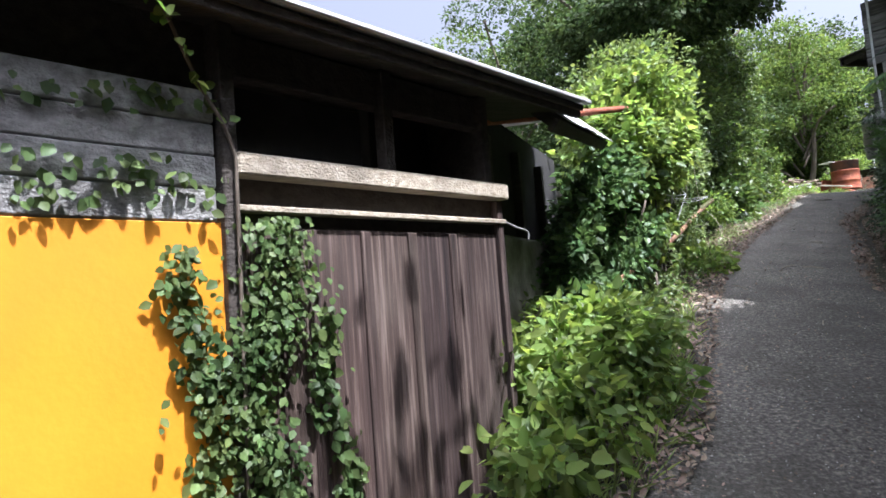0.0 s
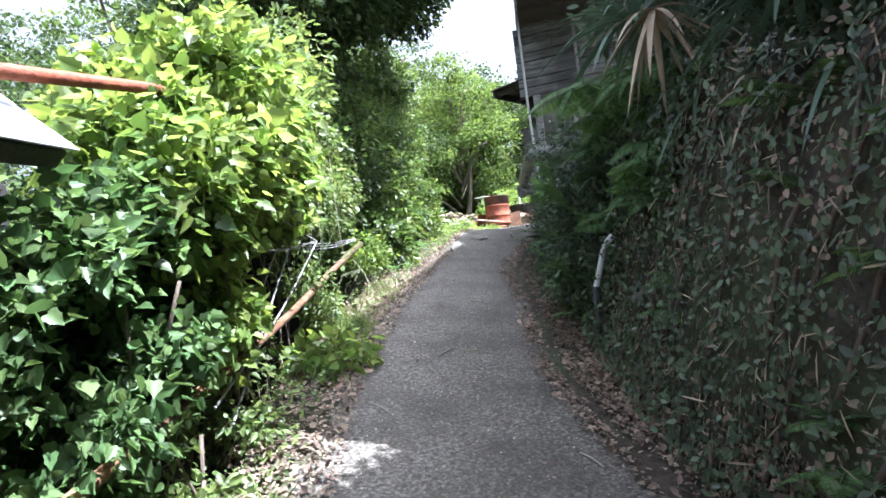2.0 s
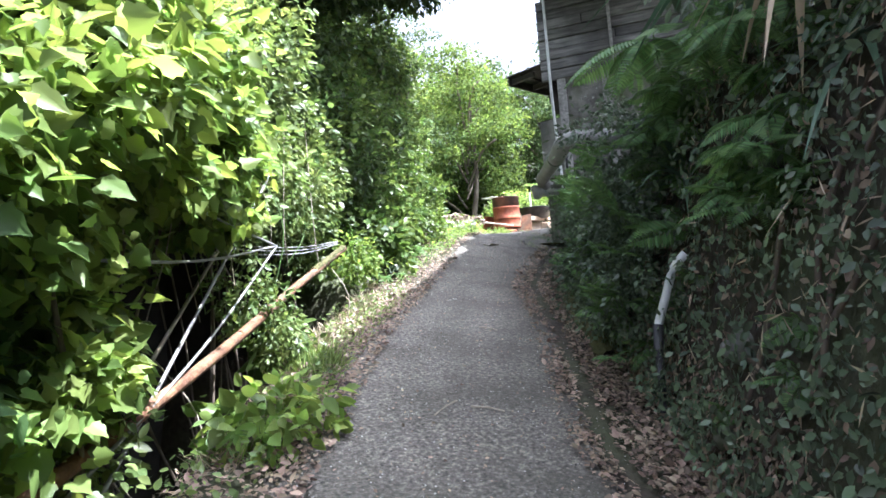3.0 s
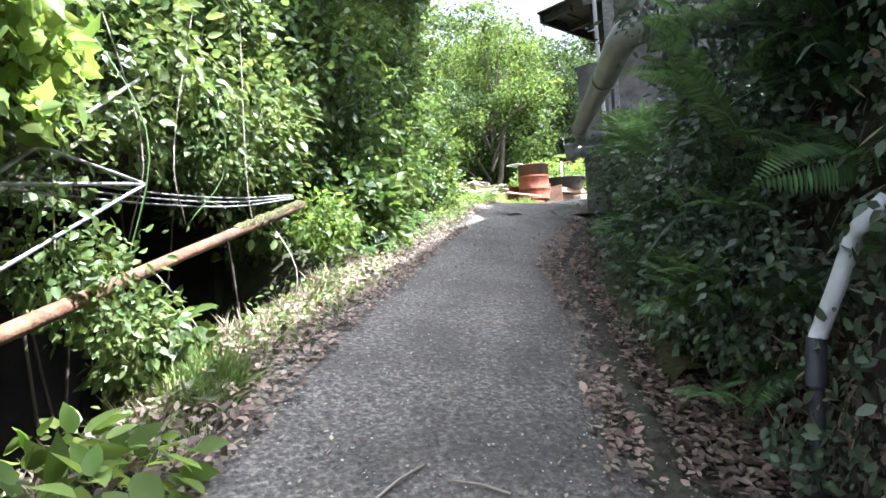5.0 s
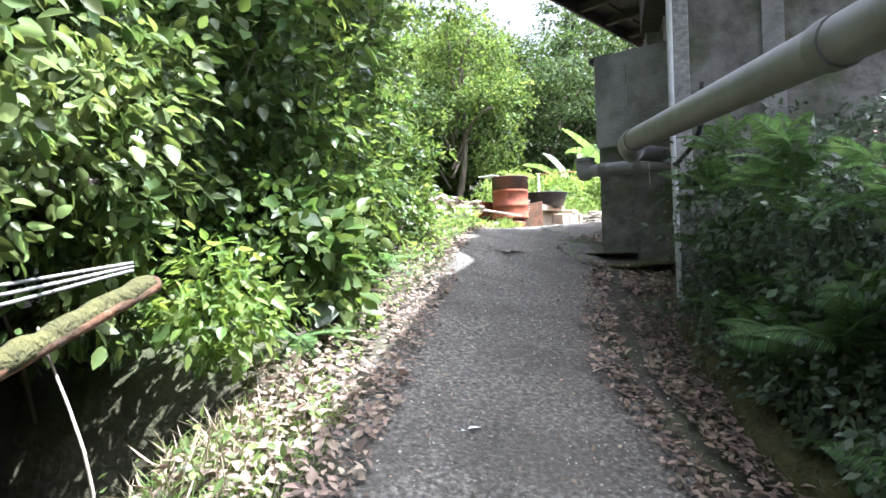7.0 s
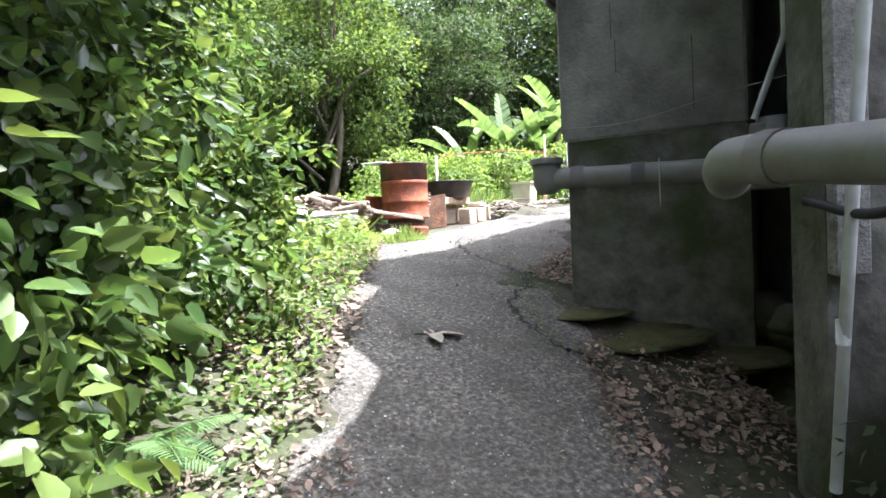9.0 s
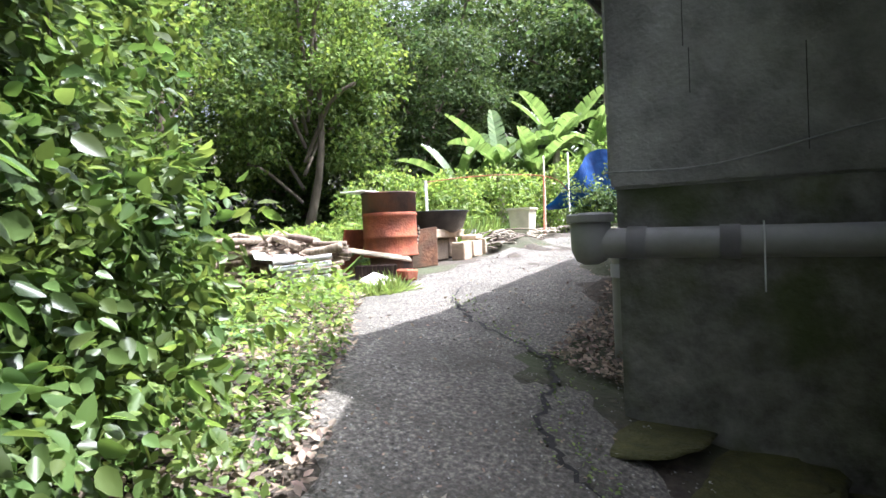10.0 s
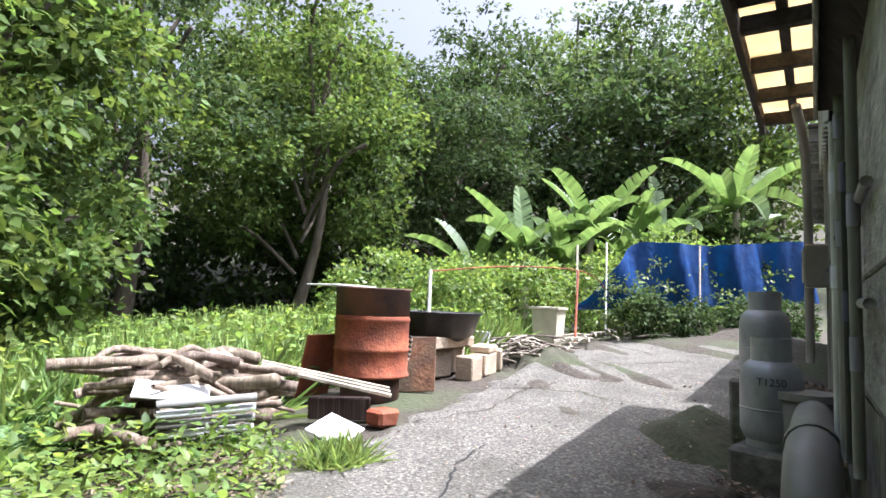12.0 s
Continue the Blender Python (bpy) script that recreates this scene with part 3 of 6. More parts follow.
shed_part("yellow_panel", -2.4, -0.05, 0.0, 0.03, -1.2, 1.72, M_YELLOW, 0.002, "bright yellow painted panel")
shed_part("corner_post", -0.05, 0.0, -0.03, 0.07, -1.2, 2.5, M_SHADEWOOD)
for k in range(4):
    shed_part("board", -2.4, -0.06, -0.004 * (k % 2), 0.03, 1.724 + 0.1 * k, 1.82 + 0.1 * k, M_GREYWOOD)
shed_part("head_wall", -2.4, 0.0, 0.06, 0.1, 1.9, 2.4, M_SHADEWOOD)
shed_part("head_rail", 0.0, SHX, 0.03, 0.1, 2.2, 2.34, M_SHADEWOOD)
# near-black sheets stand in for the shade inside the opening
shed_part("inner_back", -0.3, SHX - 0.05, 0.9, 0.95, 0.5, 2.5, M_HOLE_SHADE)
shed_part("opening_shade", 0.02, 0.6, 0.12, 0.14, 1.93, 2.2, M_HOLE_SHADE)
for x in (0.62, 1.2):
    shed_part("stud", x, x + 0.05, 0.0, 0.06, 1.93, 2.4, M_SHADEWOOD)
shed_part("side_wall", SHX - 0.04, SHX + 0.0, 0.06, 2.6, -1.2, 2.45, M_SHADEWOOD)
shed_part("back_wall", -2.4, SHX, 2.6, 2.7, -1.2, 2.45, M_SHADEWOOD)
shed_roof = thing("roof_shed", (-0.2, 2.5, 2.4), "grey tin shed roof on dark timber eaves", "roof", kind="structure")
RT = SH @ Matrix.Translation((0, -0.215, 2.345)) @ pose(0, 0, 0, 9, 0, 0)
into(part("eave_board", box(4.6, 0.03, 0.045, RT @ Matrix.Translation((-0.55, 0.03, -0.045)), 0.004), M_SHADEWOOD), shed_roof)
into(part("sheathing", box(4.6, 3.0, 0.03, RT @ Matrix.Translation((-0.55, 1.5, -0.02)), 0.004), M_SHADEWOOD), shed_roof)
into(part("tin_sheet", box(4.68, 3.1, 0.022, RT @ Matrix.Translation((-0.55, 1.53, 0.012)), 0.006, 0.004), M_TIN), shed_roof)

# the low lean-to beyond the shed
lean_to = thing("roof_lean_to", (0.9, 3.7, 2.4), "grey tin roof of a low lean-to among vines", "roof", kind="structure")
LT = frame_of((0.6, 2.85, 2.24), (0.375, 0.927)) @ pose(0, 0, 0, 42, -8.5, 0)
for k in range(4):
    into(part("tin_sheet", box(0.5, 0.42, 0.008, LT @ Matrix.Translation((0.3 + 0.46 * k, 0.2, 0.02 + 0.006 * (k % 2))) @ pose(0, 0, 0, 0.6 * (k % 2), 0, 0), 0.002), M_TIN), lean_to)
# sheet added behind the tin strip, mostly hidden, to keep sun off the wall
into(part("rear_shade_sheet", box(1.95, 1.15, 0.012, frame_of((0.6, 2.85, 2.24), (0.375, 0.927)) @ pose(0, 0, 0, 3, -8.5, 0) @ Matrix.Translation((0.95, 0.86, 0.235)), 0.003), M_TIN), lean_to)
into(part("eave_board", box(1.95, 0.03, 0.07, LT @ Matrix.Translation((0.95, 0.03, -0.035)), 0.004), M_SHADEWOOD), lean_to)
for k in range(4):
    into(part("rafter", box(0.05, 0.4, 0.06, LT @ Matrix.Translation((0.15 + 0.55 * k, 0.22, -0.03)), 0.004), M_SHADEWOOD), lean_to)
lean_wall = thing("wall_lean_to", (0.6, 3.8, 0), "dark stone and mud wall of the lean-to", "wall", kind="structure")
LW = frame_of((0.02, 2.95, 0), (0.40, 0.916))
into(part("mud_wall", wall_box(LW, -0.25, 2.7, 0.0, 0.25, -1.3, 1.8, 0.02), M_MUD), lean_wall)
# near-black sheet painting the shade between the wall and the roof
into(part("upper_shade_sheet", wall_box(LW, -0.6, 2.7, 0.08, 0.14, 1.8, 2.6, 0.004), M_HOLE_SHADE), lean_wall)
for k in range(4):
    into(part("stud", wall_box(LW, 0.1 + 0.62 * k, 0.16 + 0.62 * k, 0.02, 0.08, 1.8, 2.42, 0.004), M_SHADEWOOD), lean_wall)


# ---- pipes and rails ----
def pipe(name, pts, r, mat, label, category="pipe", n=24, straight=False, group=""):
    p = np.array(pts, float) if straight else bend(pts, n)
    v, f = tube_np(p, r)
    ob = part_np(name, v, f, mat, None, "", True)
    return tagged(ob, label, category, group)


pipe("orange_pole", [(0.15, 3.15, 2.36), (0.76, 3.98, 2.60), (1.65, 5.19, 2.96)], 0.026, M_RUST, "rusty orange iron pole reaching into the vines", "pole")
RAIL = pipe("guard_rail", [(1.2, 4.35, 1.45), (2.26, 6.06, 1.83), (3.0, 7.25, 2.16), (3.73, 8.37, 2.48)], 0.026, M_RAIL, "rusty iron guard rail above the drop", "rail")

# ---- the rusty drum ----
def drum(at):
    t = thing("oil_drum", at, "rusty orange oil drum with sooty top on a dark stump", "drum", rz=20)
    r = 0.29
    prof = [(r * 0.97, 0.19), (r + 0.01, 0.195), (r + 0.012, 0.21), (r, 0.222)]
    for z in (0.4, 0.63):
        prof += [(r, z - 0.016), (r + 0.011, z), (r, z + 0.016)]
    part("barrel", lathe(prof + [(r, 0.66)], 40), M_RUST, t, soft=True)
    part("sooty_top", lathe([(r + 0.001, 0.66), (r + 0.001, 0.85), (r + 0.012, 0.858), (r + 0.012, 0.872), (r - 0.012, 0.872), (r - 0.012, 0.7), (0.001, 0.69)], 40), M_SOOT, t, "sooty dark rim", soft=True)
    part("base", lathe([(0.23, -0.05), (0.23, 0.195)], 30), M_SOOT, t, "dark drum stump", soft=True)
    return t


drum((9.58, 14.28, 3.0))


# ---- greenery ----
def shrub(name, blobs, clumps, per, radius, size, mat, label, category="bush", group="", stems=0, **kw):
    c = np.mean([b[0] for b in blobs], axis=0)
    base = on_land(c[0], c[1])
    t = thing(name, base, label, category, group)
    v, f = clump_leaves(blobs, clumps, per, radius, size, **kw)
    part_np("crown", v - np.array(base), f, mat, t)
    for _ in range(stems):
        b = blobs[rng.integers(len(blobs))]
        a = np.array([b[0][0] + rng.normal() * 0.2, b[0][1] + rng.normal() * 0.2, 0])
        a[2] = rough_land(a[0], a[1]) - 0.05
        e = np.array(b[0]) + ball(1)[0] * np.array(b[1]) * 0.8
        mid = (a + e) / 2 + rng.normal(size=3) * 0.12
        v, f = tube_np(bend([a, mid, e], 8), 0.008, 6)
        part_np("stem", v - np.array(base), f, M_BARK, t)
    return t


shrub("vine_bush", [((1.85, 5.9, 2.95), (0.5, 0.6, 0.55)), ((1.6, 5.35, 2.55), (0.4, 0.42, 0.45)), ((2.15, 6.6, 2.95), (0.5, 0.6, 0.65)), ((1.75, 5.7, 1.95), (0.22, 0.45, 0.3))],
      1050, 26, 0.16, 0.062, M_VINE, "bright green vine covering a bush beside the lane", stems=8, aspect=0.92, inner=0.15, shape=HEART, boughs=9)
# lower part of the vine, its shade painted by the darker leaf colour
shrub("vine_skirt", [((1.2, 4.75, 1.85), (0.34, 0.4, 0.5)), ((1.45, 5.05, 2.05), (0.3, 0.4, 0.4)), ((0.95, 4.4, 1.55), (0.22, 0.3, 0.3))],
      420, 22, 0.16, 0.055, M_VINE_SHADED, "vine leaves hanging below the bush, coloured darker for shade", stems=6, aspect=0.92, inner=0.2, shape=HEART, boughs=9)
shrub("edge_shrub", [((1.55, 5.0, 1.35), (0.22, 0.4, 0.28)), ((1.9, 5.65, 1.5), (0.2, 0.4, 0.3)), ((1.35, 4.45, 1.0), (0.18, 0.35, 0.2))],
      190, 18, 0.12, 0.042, M_BUSH, "thin small-leaved shrub with bare twigs on the verge", stems=16, inner=0.3, shape=OVAL, boughs=9)
shrub("hedge_bush", [((2.3, 7.7, 3.45), (0.6, 0.8, 0.6)), ((2.9, 8.55, 3.4), (0.6, 0.7, 0.65)), ((3.4, 9.15, 3.15), (0.5, 0.6, 0.7)), ((2.7, 8.3, 4.0), (0.7, 0.9, 0.7)), ((3.6, 9.3, 2.55), (0.28, 0.35, 0.38))],
      900, 34, 0.18, 0.062, M_BUSH, "leafy green bush on the lane's edge", stems=10, inner=0.15, shape=OVAL, boughs=8)
shrub("tall_hedge", [((4.2, 9.95, 3.4), (0.75, 0.8, 1.2)), ((4.9, 10.9, 3.6), (0.75, 0.8, 1.4)), ((4.4, 9.8, 2.6), (0.45, 0.6, 0.5)), ((5.35, 11.6, 3.3), (0.65, 0.7, 0.9)), ((3.9, 10.3, 5.0), (0.9, 1.0, 0.9)), ((5.0, 11.6, 5.2), (0.9, 0.9, 0.9)), ((4.9, 10.5, 2.6), (0.4, 0.5, 0.35))],
      1700, 34, 0.2, 0.066, M_GLOSSY, "tall glossy hedge beside the lane", stems=14, inner=0.15, shape=OVAL, boughs=8)


shrub("end_hedge", [((5.95, 11.55, 3.3), (0.5, 0.5, 0.7)), ((5.6, 11.9, 4.2), (0.65, 0.65, 0.8)), ((6.05, 11.95, 2.95), (0.42, 0.45, 0.5)), ((5.75, 11.15, 2.85), (0.35, 0.4, 0.4)), ((5.5, 12.5, 3.5), (0.7, 0.7, 1.0)), ((5.6, 11.6, 5.2), (0.6, 0.6, 0.6))],
      1500, 34, 0.16, 0.056, M_GLOSSY, "dense broad-leaved hedge at the lane's upper end", stems=8, inner=0.15, shape=OVAL, boughs=8)
shrub("rail_shrub", [((2.35, 6.95, 3.0), (0.3, 0.4, 0.4)), ((2.75, 7.55, 2.95), (0.3, 0.4, 0.4)), ((3.15, 8.1, 2.85), (0.25, 0.35, 0.32)), ((3.4, 8.45, 3.1), (0.3, 0.3, 0.4))],
      400, 22, 0.14, 0.05, M_BUSH, "small-leaved shrub hanging over the guard rail", stems=3, inner=0.2, shape=OVAL, boughs=9)
# boughs added overhead, mostly unseen, to throw shade on the hedge
shrub("canopy_bush", [((3.3, 9.2, 5.6), (0.7, 0.8, 0.5)), ((4.2, 9.6, 5.9), (0.7, 0.7, 0.5)), ((3.2, 10.3, 5.9), (0.9, 0.9, 0.6)), ((4.4, 10.7, 6.3), (0.7, 0.7, 0.5)), ((5.4, 10.4, 6.3), (0.7, 0.7, 0.4)), ((4.9, 8.9, 6.7), (0.8, 0.8, 0.35)), ((5.4, 9.3, 6.7), (0.8, 0.8, 0.35)), ((5.75, 9.85, 6.8), (0.7, 0.7, 0.35))],
      2000, 30, 0.24, 0.09, M_TREE, "leafy boughs added high over the hedge to shade it", plain=True)


def tree(at, height, spread, mat, label, clumps=260, size=0.3, group="trees on the hillside", low=0.35, radius=0.9):
    base = on_land(at[0], at[1])
    t = thing("tree", base, label, "tree", group)
    lean = rng.normal(size=2) * 0.06 * height
    top = np.array([lean[0], lean[1], height * 0.8])
    pieces = [tube_np(bend([(0, 0, -0.3), tuple(top * 0.4 + rng.normal(size=3) * 0.15), tuple(top)], 10), np.linspace(0.035 * height * 0.6, 0.03, len(bend([(0, 0, -0.3), tuple(top * 0.4), tuple(top)], 10))), 8)]
    blobs = []
    for k in range(18):
        a = k * 2.4 + rng.random()
        h = height * (low + (0.97 - low) * (k + 0.5) / 18)
        s = spread * (1.08 - 0.75 * abs((h / height) - 0.5)) * rng.uniform(0.55, 1.0)
        e = np.array([math.cos(a) * s * 0.7 + lean[0] * h / height, math.sin(a) * s * 0.7 + lean[1] * h / height, h])
        if k % 2:
            pieces.append(tube_np(bend([tuple(top * min(1, (h / height) * 0.7)), tuple(e * 0.6 + np.array([0, 0, h * 0.3])), tuple(e)], 6), 0.04, 6))
        r = spread * rng.uniform(0.24, 0.42)
        blobs.append((tuple(e + np.array(base)), (r, r, r * 0.75)))
    v, f = join_np([p for p in pieces])
    part_np("trunk", v, f, M_BARK, t)
    v, f = clump_leaves(blobs, clumps, 34, radius, size, flat=0.6, crown=0.7, inner=0.12, plain=True)
    part_np("crown", v - np.array(base), f, mat, t)
    return t


grove = [(5.5, 19.0, 8.5, 3.2), (9.6, 21.5, 9.0, 3.2), (2.0, 17.5, 7.0, 3.2), (14.0, 23.0, 6.6, 3.0), (18.5, 22.0, 6.4, 3.0), (22.0, 19.5, 6.6, 3.2), (23.5, 15.5, 7.0, 3.4),
         (7.5, 25.0, 10.0, 3.8), (0.0, 22.0, 7.5, 3.6), (-4.0, 20.0, 6.5, 3.6), (-8.5, 17.5, 6.0, 3.6), (16.5, 27.0, 7.6, 3.6), (26.0, 24.0, 8.6, 4.0), (4.3, 14.2, 5.6, 2.0), (28.5, 18.0, 9.0, 4.0),
         (12.0, 26.0, 8.0, 3.6), (21.5, 25.0, 7.6, 3.6), (7.6, 20.6, 8.0, 2.8), (12.0, 20.2, 6.2, 2.4), (16.2, 20.4, 5.4, 2.4), (-13.0, 15.0, 6.0, 3.8), (3.0, 26.0, 9.0, 4.0), (20.0, 17.6, 5.4, 2.4), (-2.0, 27.0, 9.0, 4.2), (33.0, 22.0, 10.0, 4.5)]
for k, (x, y, h, s) in enumerate(grove):
    near = math.hypot(x - 8, y - 12) < 12
    tree((x, y), h, s, M_TREE2 if k % 3 == 0 else M_TREE, "light green tree on the wooded hillside" if k % 3 == 0 else "broad-leaved tree with a dense dark green crown",
         clumps=680 if near else 420, size=0.1 if near else 0.15, low=0.24 if near and x > 7 else 0.12, radius=0.36 if near else 0.5)

for x, y, h, s in ((7.4, 17.6, 5.0, 1.9), (5.9, 15.9, 4.6, 1.7)):
    tree((x, y), h, s, M_TREE2, "light green young tree leafy down to the grass", clumps=620, size=0.11, group="young trees by the grass", low=0.05, radius=0.32)

# the open shed below the rail, walls coloured near black for shade, roofed with tin under the vines
LS = frame_of((1.05, 4.75, 0), (0.6, 0.8))
low_shed = thing("wall_low_shed", (2.0, 6.5, 1.0), "open shed sunk below the lane, walls coloured near black for shade", "wall", kind="structure")
into(part("back_wall", wall_box(LS, -0.6, 5.0, 2.0, 2.15, -2.0, 2.6), M_HOLE_SHADE), low_shed)
into(part("end_wall", wall_box(LS, 4.9, 5.05, 0.9, 2.0, -2.0, 2.9), M_HOLE_SHADE), low_shed)
into(part("roof", box(5.6, 2.3, 0.05, LS @ Matrix.Translation((2.1, 1.6, 2.56)) @ pose(0, 0, 0, 4, -7, 0), 0.005), M_SHADEWOOD), low_shed)
into(part("post", wall_box(LS, 0.6, 0.68, 0.3, 0.38, -2.0, 2.3, 0.005), M_SHADEWOOD), low_shed)


# ---- low growth ----
def scatter_uv(n, ulo, uhi, vfun):
    u = rng.uniform(ulo, uhi, n)
    v = vfun(u, rng.random(n))
    return xy(u, v)


def ground_leaves(name, x, y, size, mat, label, lift=0.01, tilt=0.5, aspect=0.55, category="leaves", up=1.0, fold=0.2, on=None):
    n = len(x)
    z = (on or rough_land)(x, y)
    h = 0.03
    gx, gy = (land(x + h, y) - z * 0 - land(x - h, y)) / (2 * h), (land(x, y + h) - land(x, y - h)) / (2 * h)
    nor = unit(np.stack([-gx, -gy, np.ones(n)], -1))
    pos = np.stack([x, y, z], -1) + nor * (lift * (0.3 + rng.random(n)))[:, None]
    rnd = rng.normal(size=(n, 3))
    way = unit(rnd - nor * (rnd * nor).sum(1)[:, None] + nor * tilt * rng.random(n)[:, None])
    nn = unit(nor * up + rng.normal(size=(n, 3)) * 0.35)
    L = size * rng.uniform(0.5, 1.4, n)
    v, f = leaf_arrays(pos, way, nn, L, L * aspect, fold=fold, droop=0.15)
    ob = new(name, mesh_np(name, v, f, mat))
    return tagged(ob, label, category, kind="stuff")


def paved_z(x, y):
    return np.maximum(rough_land(x, y), grade(x, y) + 0.012)


def litter_v(u, r):
    lo, hi = lane_right(u), bank_foot(u) + 0.12
    return lo + (hi - lo) * r ** 0.75 - 0.08 * (r < 0.15)


x, y = scatter_uv(26000, 3.0, 12.5, litter_v)
k = np.sin(x * 2.9 + 1.5 * np.sin(y * 2.1)) * np.sin(y * 3.3) + rng.normal(size=len(x)) * 0.4 > -0.25
x, y = x[k], y[k]
ground_leaves("leaf_litter", x, y, 0.032, M_DRY, "brown dead leaves drifted against the bank", lift=0.03, on=paved_z)
x, y = scatter_uv(8000, 2.5, 11.5, lambda u, r: lane_left(u) - 0.36 + 0.5 * r)
ground_leaves("leaf_litter", x, y, 0.03, M_DRY, "brown dead leaves along the lane's verge", lift=0.03, on=paved_z)
x, y = scatter_uv(2200, 1, 13, lambda u, r: lane_left(u) + (lane_right(u) - lane_left(u)) * r)
ground_leaves("leaf_litter", x, y, 0.018, M_DRY, "scattered leaf crumbs on the asphalt", lift=0.008, on=paved_z)
x, y = scatter_uv(2300, 3, 13.2, lambda u, r: lane_left(u) - 0.4 + 0.34 * r)
ground_leaves("ground_cover", x, y, 0.034, M_BUSH, "low green weeds on the lane's verge", lift=0.1, tilt=1.2)
x, y = scatter_uv(34000, 1.0, 11.2, lambda u, r: bank_foot(u) + 0.02 + 0.75 * r ** 1.2)
k = np.sin(x * 5.3 + 2 * np.sin(y * 3.7)) * np.sin(y * 4.9 + 2 * np.sin(x * 4.1)) + rng.normal(size=len(x)) * 0.35 > -0.35
x, y = x[k], y[k]
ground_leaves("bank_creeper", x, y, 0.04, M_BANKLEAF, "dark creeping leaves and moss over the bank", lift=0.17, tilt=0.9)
x, y = scatter_uv(1700, 1.0, 8.5, lambda u, r: bank_foot(u) + 0.02 + 0.7 * r)
ground_leaves("bank_creeper", x, y, 0.1, M_STRAW, "withered pale strands hanging on the bank", lift=0.12, tilt=0.5, aspect=0.07)
x, y = scatter_uv(5000, 1.0, 11.0, lambda u, r: bank_foot(u) + 0.02 + 0.5 * r)
ground_leaves("bank_litter", x, y, 0.04, M_DRY, "dead brown leaves caught on the bank", lift=0.08, tilt=0.8)


x, y = scatter_uv(1500, 1.6, 5.0, lambda u, r: lane_left(u) - 0.42 + 0.4 * r)
blades_late = (x, y)
x, y = scatter_uv(1500, 1.5, 9.8, lambda u, r: lane_left(u) - 0.3 + 0.45 * r)
ground_leaves("leaf_litter", x, y, 0.042, M_DRY, "larger curled brown leaves along the verge", lift=0.045, on=paved_z, tilt=0.9, fold=0.5)
x, y = scatter_uv(1800, 3.0, 12.0, litter_v)
ground_leaves("leaf_litter", x, y, 0.042, M_DRY, "larger curled brown leaves against the bank", lift=0.045, on=paved_z, tilt=0.9, fold=0.5)
x, y = scatter_uv(7000, 1.0, 14.5, lambda u, r: lane_left(u) + (lane_right(u) + 0.3 - lane_left(u)) * r)
ground_leaves("gravel", x, y, 0.009, M_CHIP, "fine pale stone chips on the lane", lift=0.006, on=paved_z, aspect=0.9, category="gravel", fold=0.5)
x, y = field_yard = (rng.uniform(7, 14, 4000), rng.uniform(11, 15, 4000))
k = in_yard(x, y) > 0.05
ground_leaves("gravel", x[k], y[k], 0.01, M_CHIP, "fine pale stone chips on the yard", lift=0.006, on=paved_z, aspect=0.9, category="gravel", fold=0.5)


def blades(name, x, y, h, w, mat, label, lean=0.45, category="grass", on=None):
    n = len(x)
    z = (on or rough_land)(x, y) - 0.01
    pos = np.stack([x, y, z], -1)
    way = unit(np.stack([rng.normal(size=n) * lean, rng.normal(size=n) * lean, np.ones(n)], -1))
    nor = unit(rng.normal(size=(n, 3)) + np.array([0, 0, 0.2]))
    L = h * rng.uniform(0.5, 1.3, n)
    v, f = leaf_arrays(pos, way, nor, L, w, fold=0.1, droop=0.45, wide=0.3)
    return tagged(new(name, mesh_np(name, v, f, mat)), label, category, kind="stuff")


blades("verge_grass", *blades_late, 0.16, 0.004, M_GRASS, "short grass along the lower verge", lean=0.7)


def around(n, cx, cy, rx, ry):
    a, r = rng.uniform(0, 2 * np.pi, n), rng.random(n) ** 0.5
    return cx + rx * r * np.cos(a), cy + ry * r * np.sin(a)


def field(n, lo, hi, keep):
    x, y = rng.uniform(lo[0], hi[0], n), rng.uniform(lo[1], hi[1], n)
    k = keep(x, y)
    return x[k], y[k]


yard_clear = lambda x, y: (in_yard(x, y) < -0.75) & (y > 14.2) & (np.hypot(x - 9.5, y - 14.3) > 0.7) & (np.hypot(x - 7.75, y - 13.75) > 0.9) & (np.hypot(x - 10.9, y - 14.7) > 0.8)
x, y = field(46000, (5.6, 13.2), (13.5, 20.0), yard_clear)
blades("tall_grass", x, y, 0.42, 0.017, M_GRASS, "tall sunlit grass behind the log pile", lean=0.8)
x, y = field(6000, (5.4, 12.3), (8.2, 16.0), lambda x, y: in_yard(x, y) < -0.12)
x2, y2 = field(9000, (5.6, 13.6), (13.0, 19.0), yard_clear)
ground_leaves("weeds", x2, y2, 0.075, M_VINE, "sunlit weeds among the tall grass", lift=0.42, tilt=0.8)
ground_leaves("weeds", x, y, 0.055, M_VINE, "bright green weeds at the yard's edge", lift=0.22, tilt=1.0)
x, y = scatter_uv(7000, 6.3, 9.4, lambda u, r: lane_left(u) - 0.42 + 0.4 * r ** 1.5)
blades("verge_grass", x, y, 0.07, 0.003, M_GRASS, "short grass on the lane's verge", lean=0.8)
x, y = around(900, 3.02, 6.98, 0.14, 0.14)
blades("grass_tuft", x, y, 0.13, 0.003, M_GRASS, "green grass tuft on the verge", lean=0.6)
x, y = around(420, 8.5, 13.05, 0.16, 0.14)
blades("grass_tuft", x, y, 0.16, 0.007, M_GRASS, "green grass tuft at the yard's edge", lean=0.7)
x, y = scatter_uv(2600, 6.2, 9.6, lambda u, r: lane_left(u) - 0.48 + 0.3 * r)
blades("dry_grass", x, y, 0.11, 0.0028, M_STRAW, "dry straw-coloured grass over the edge of the drop", lean=1.1)
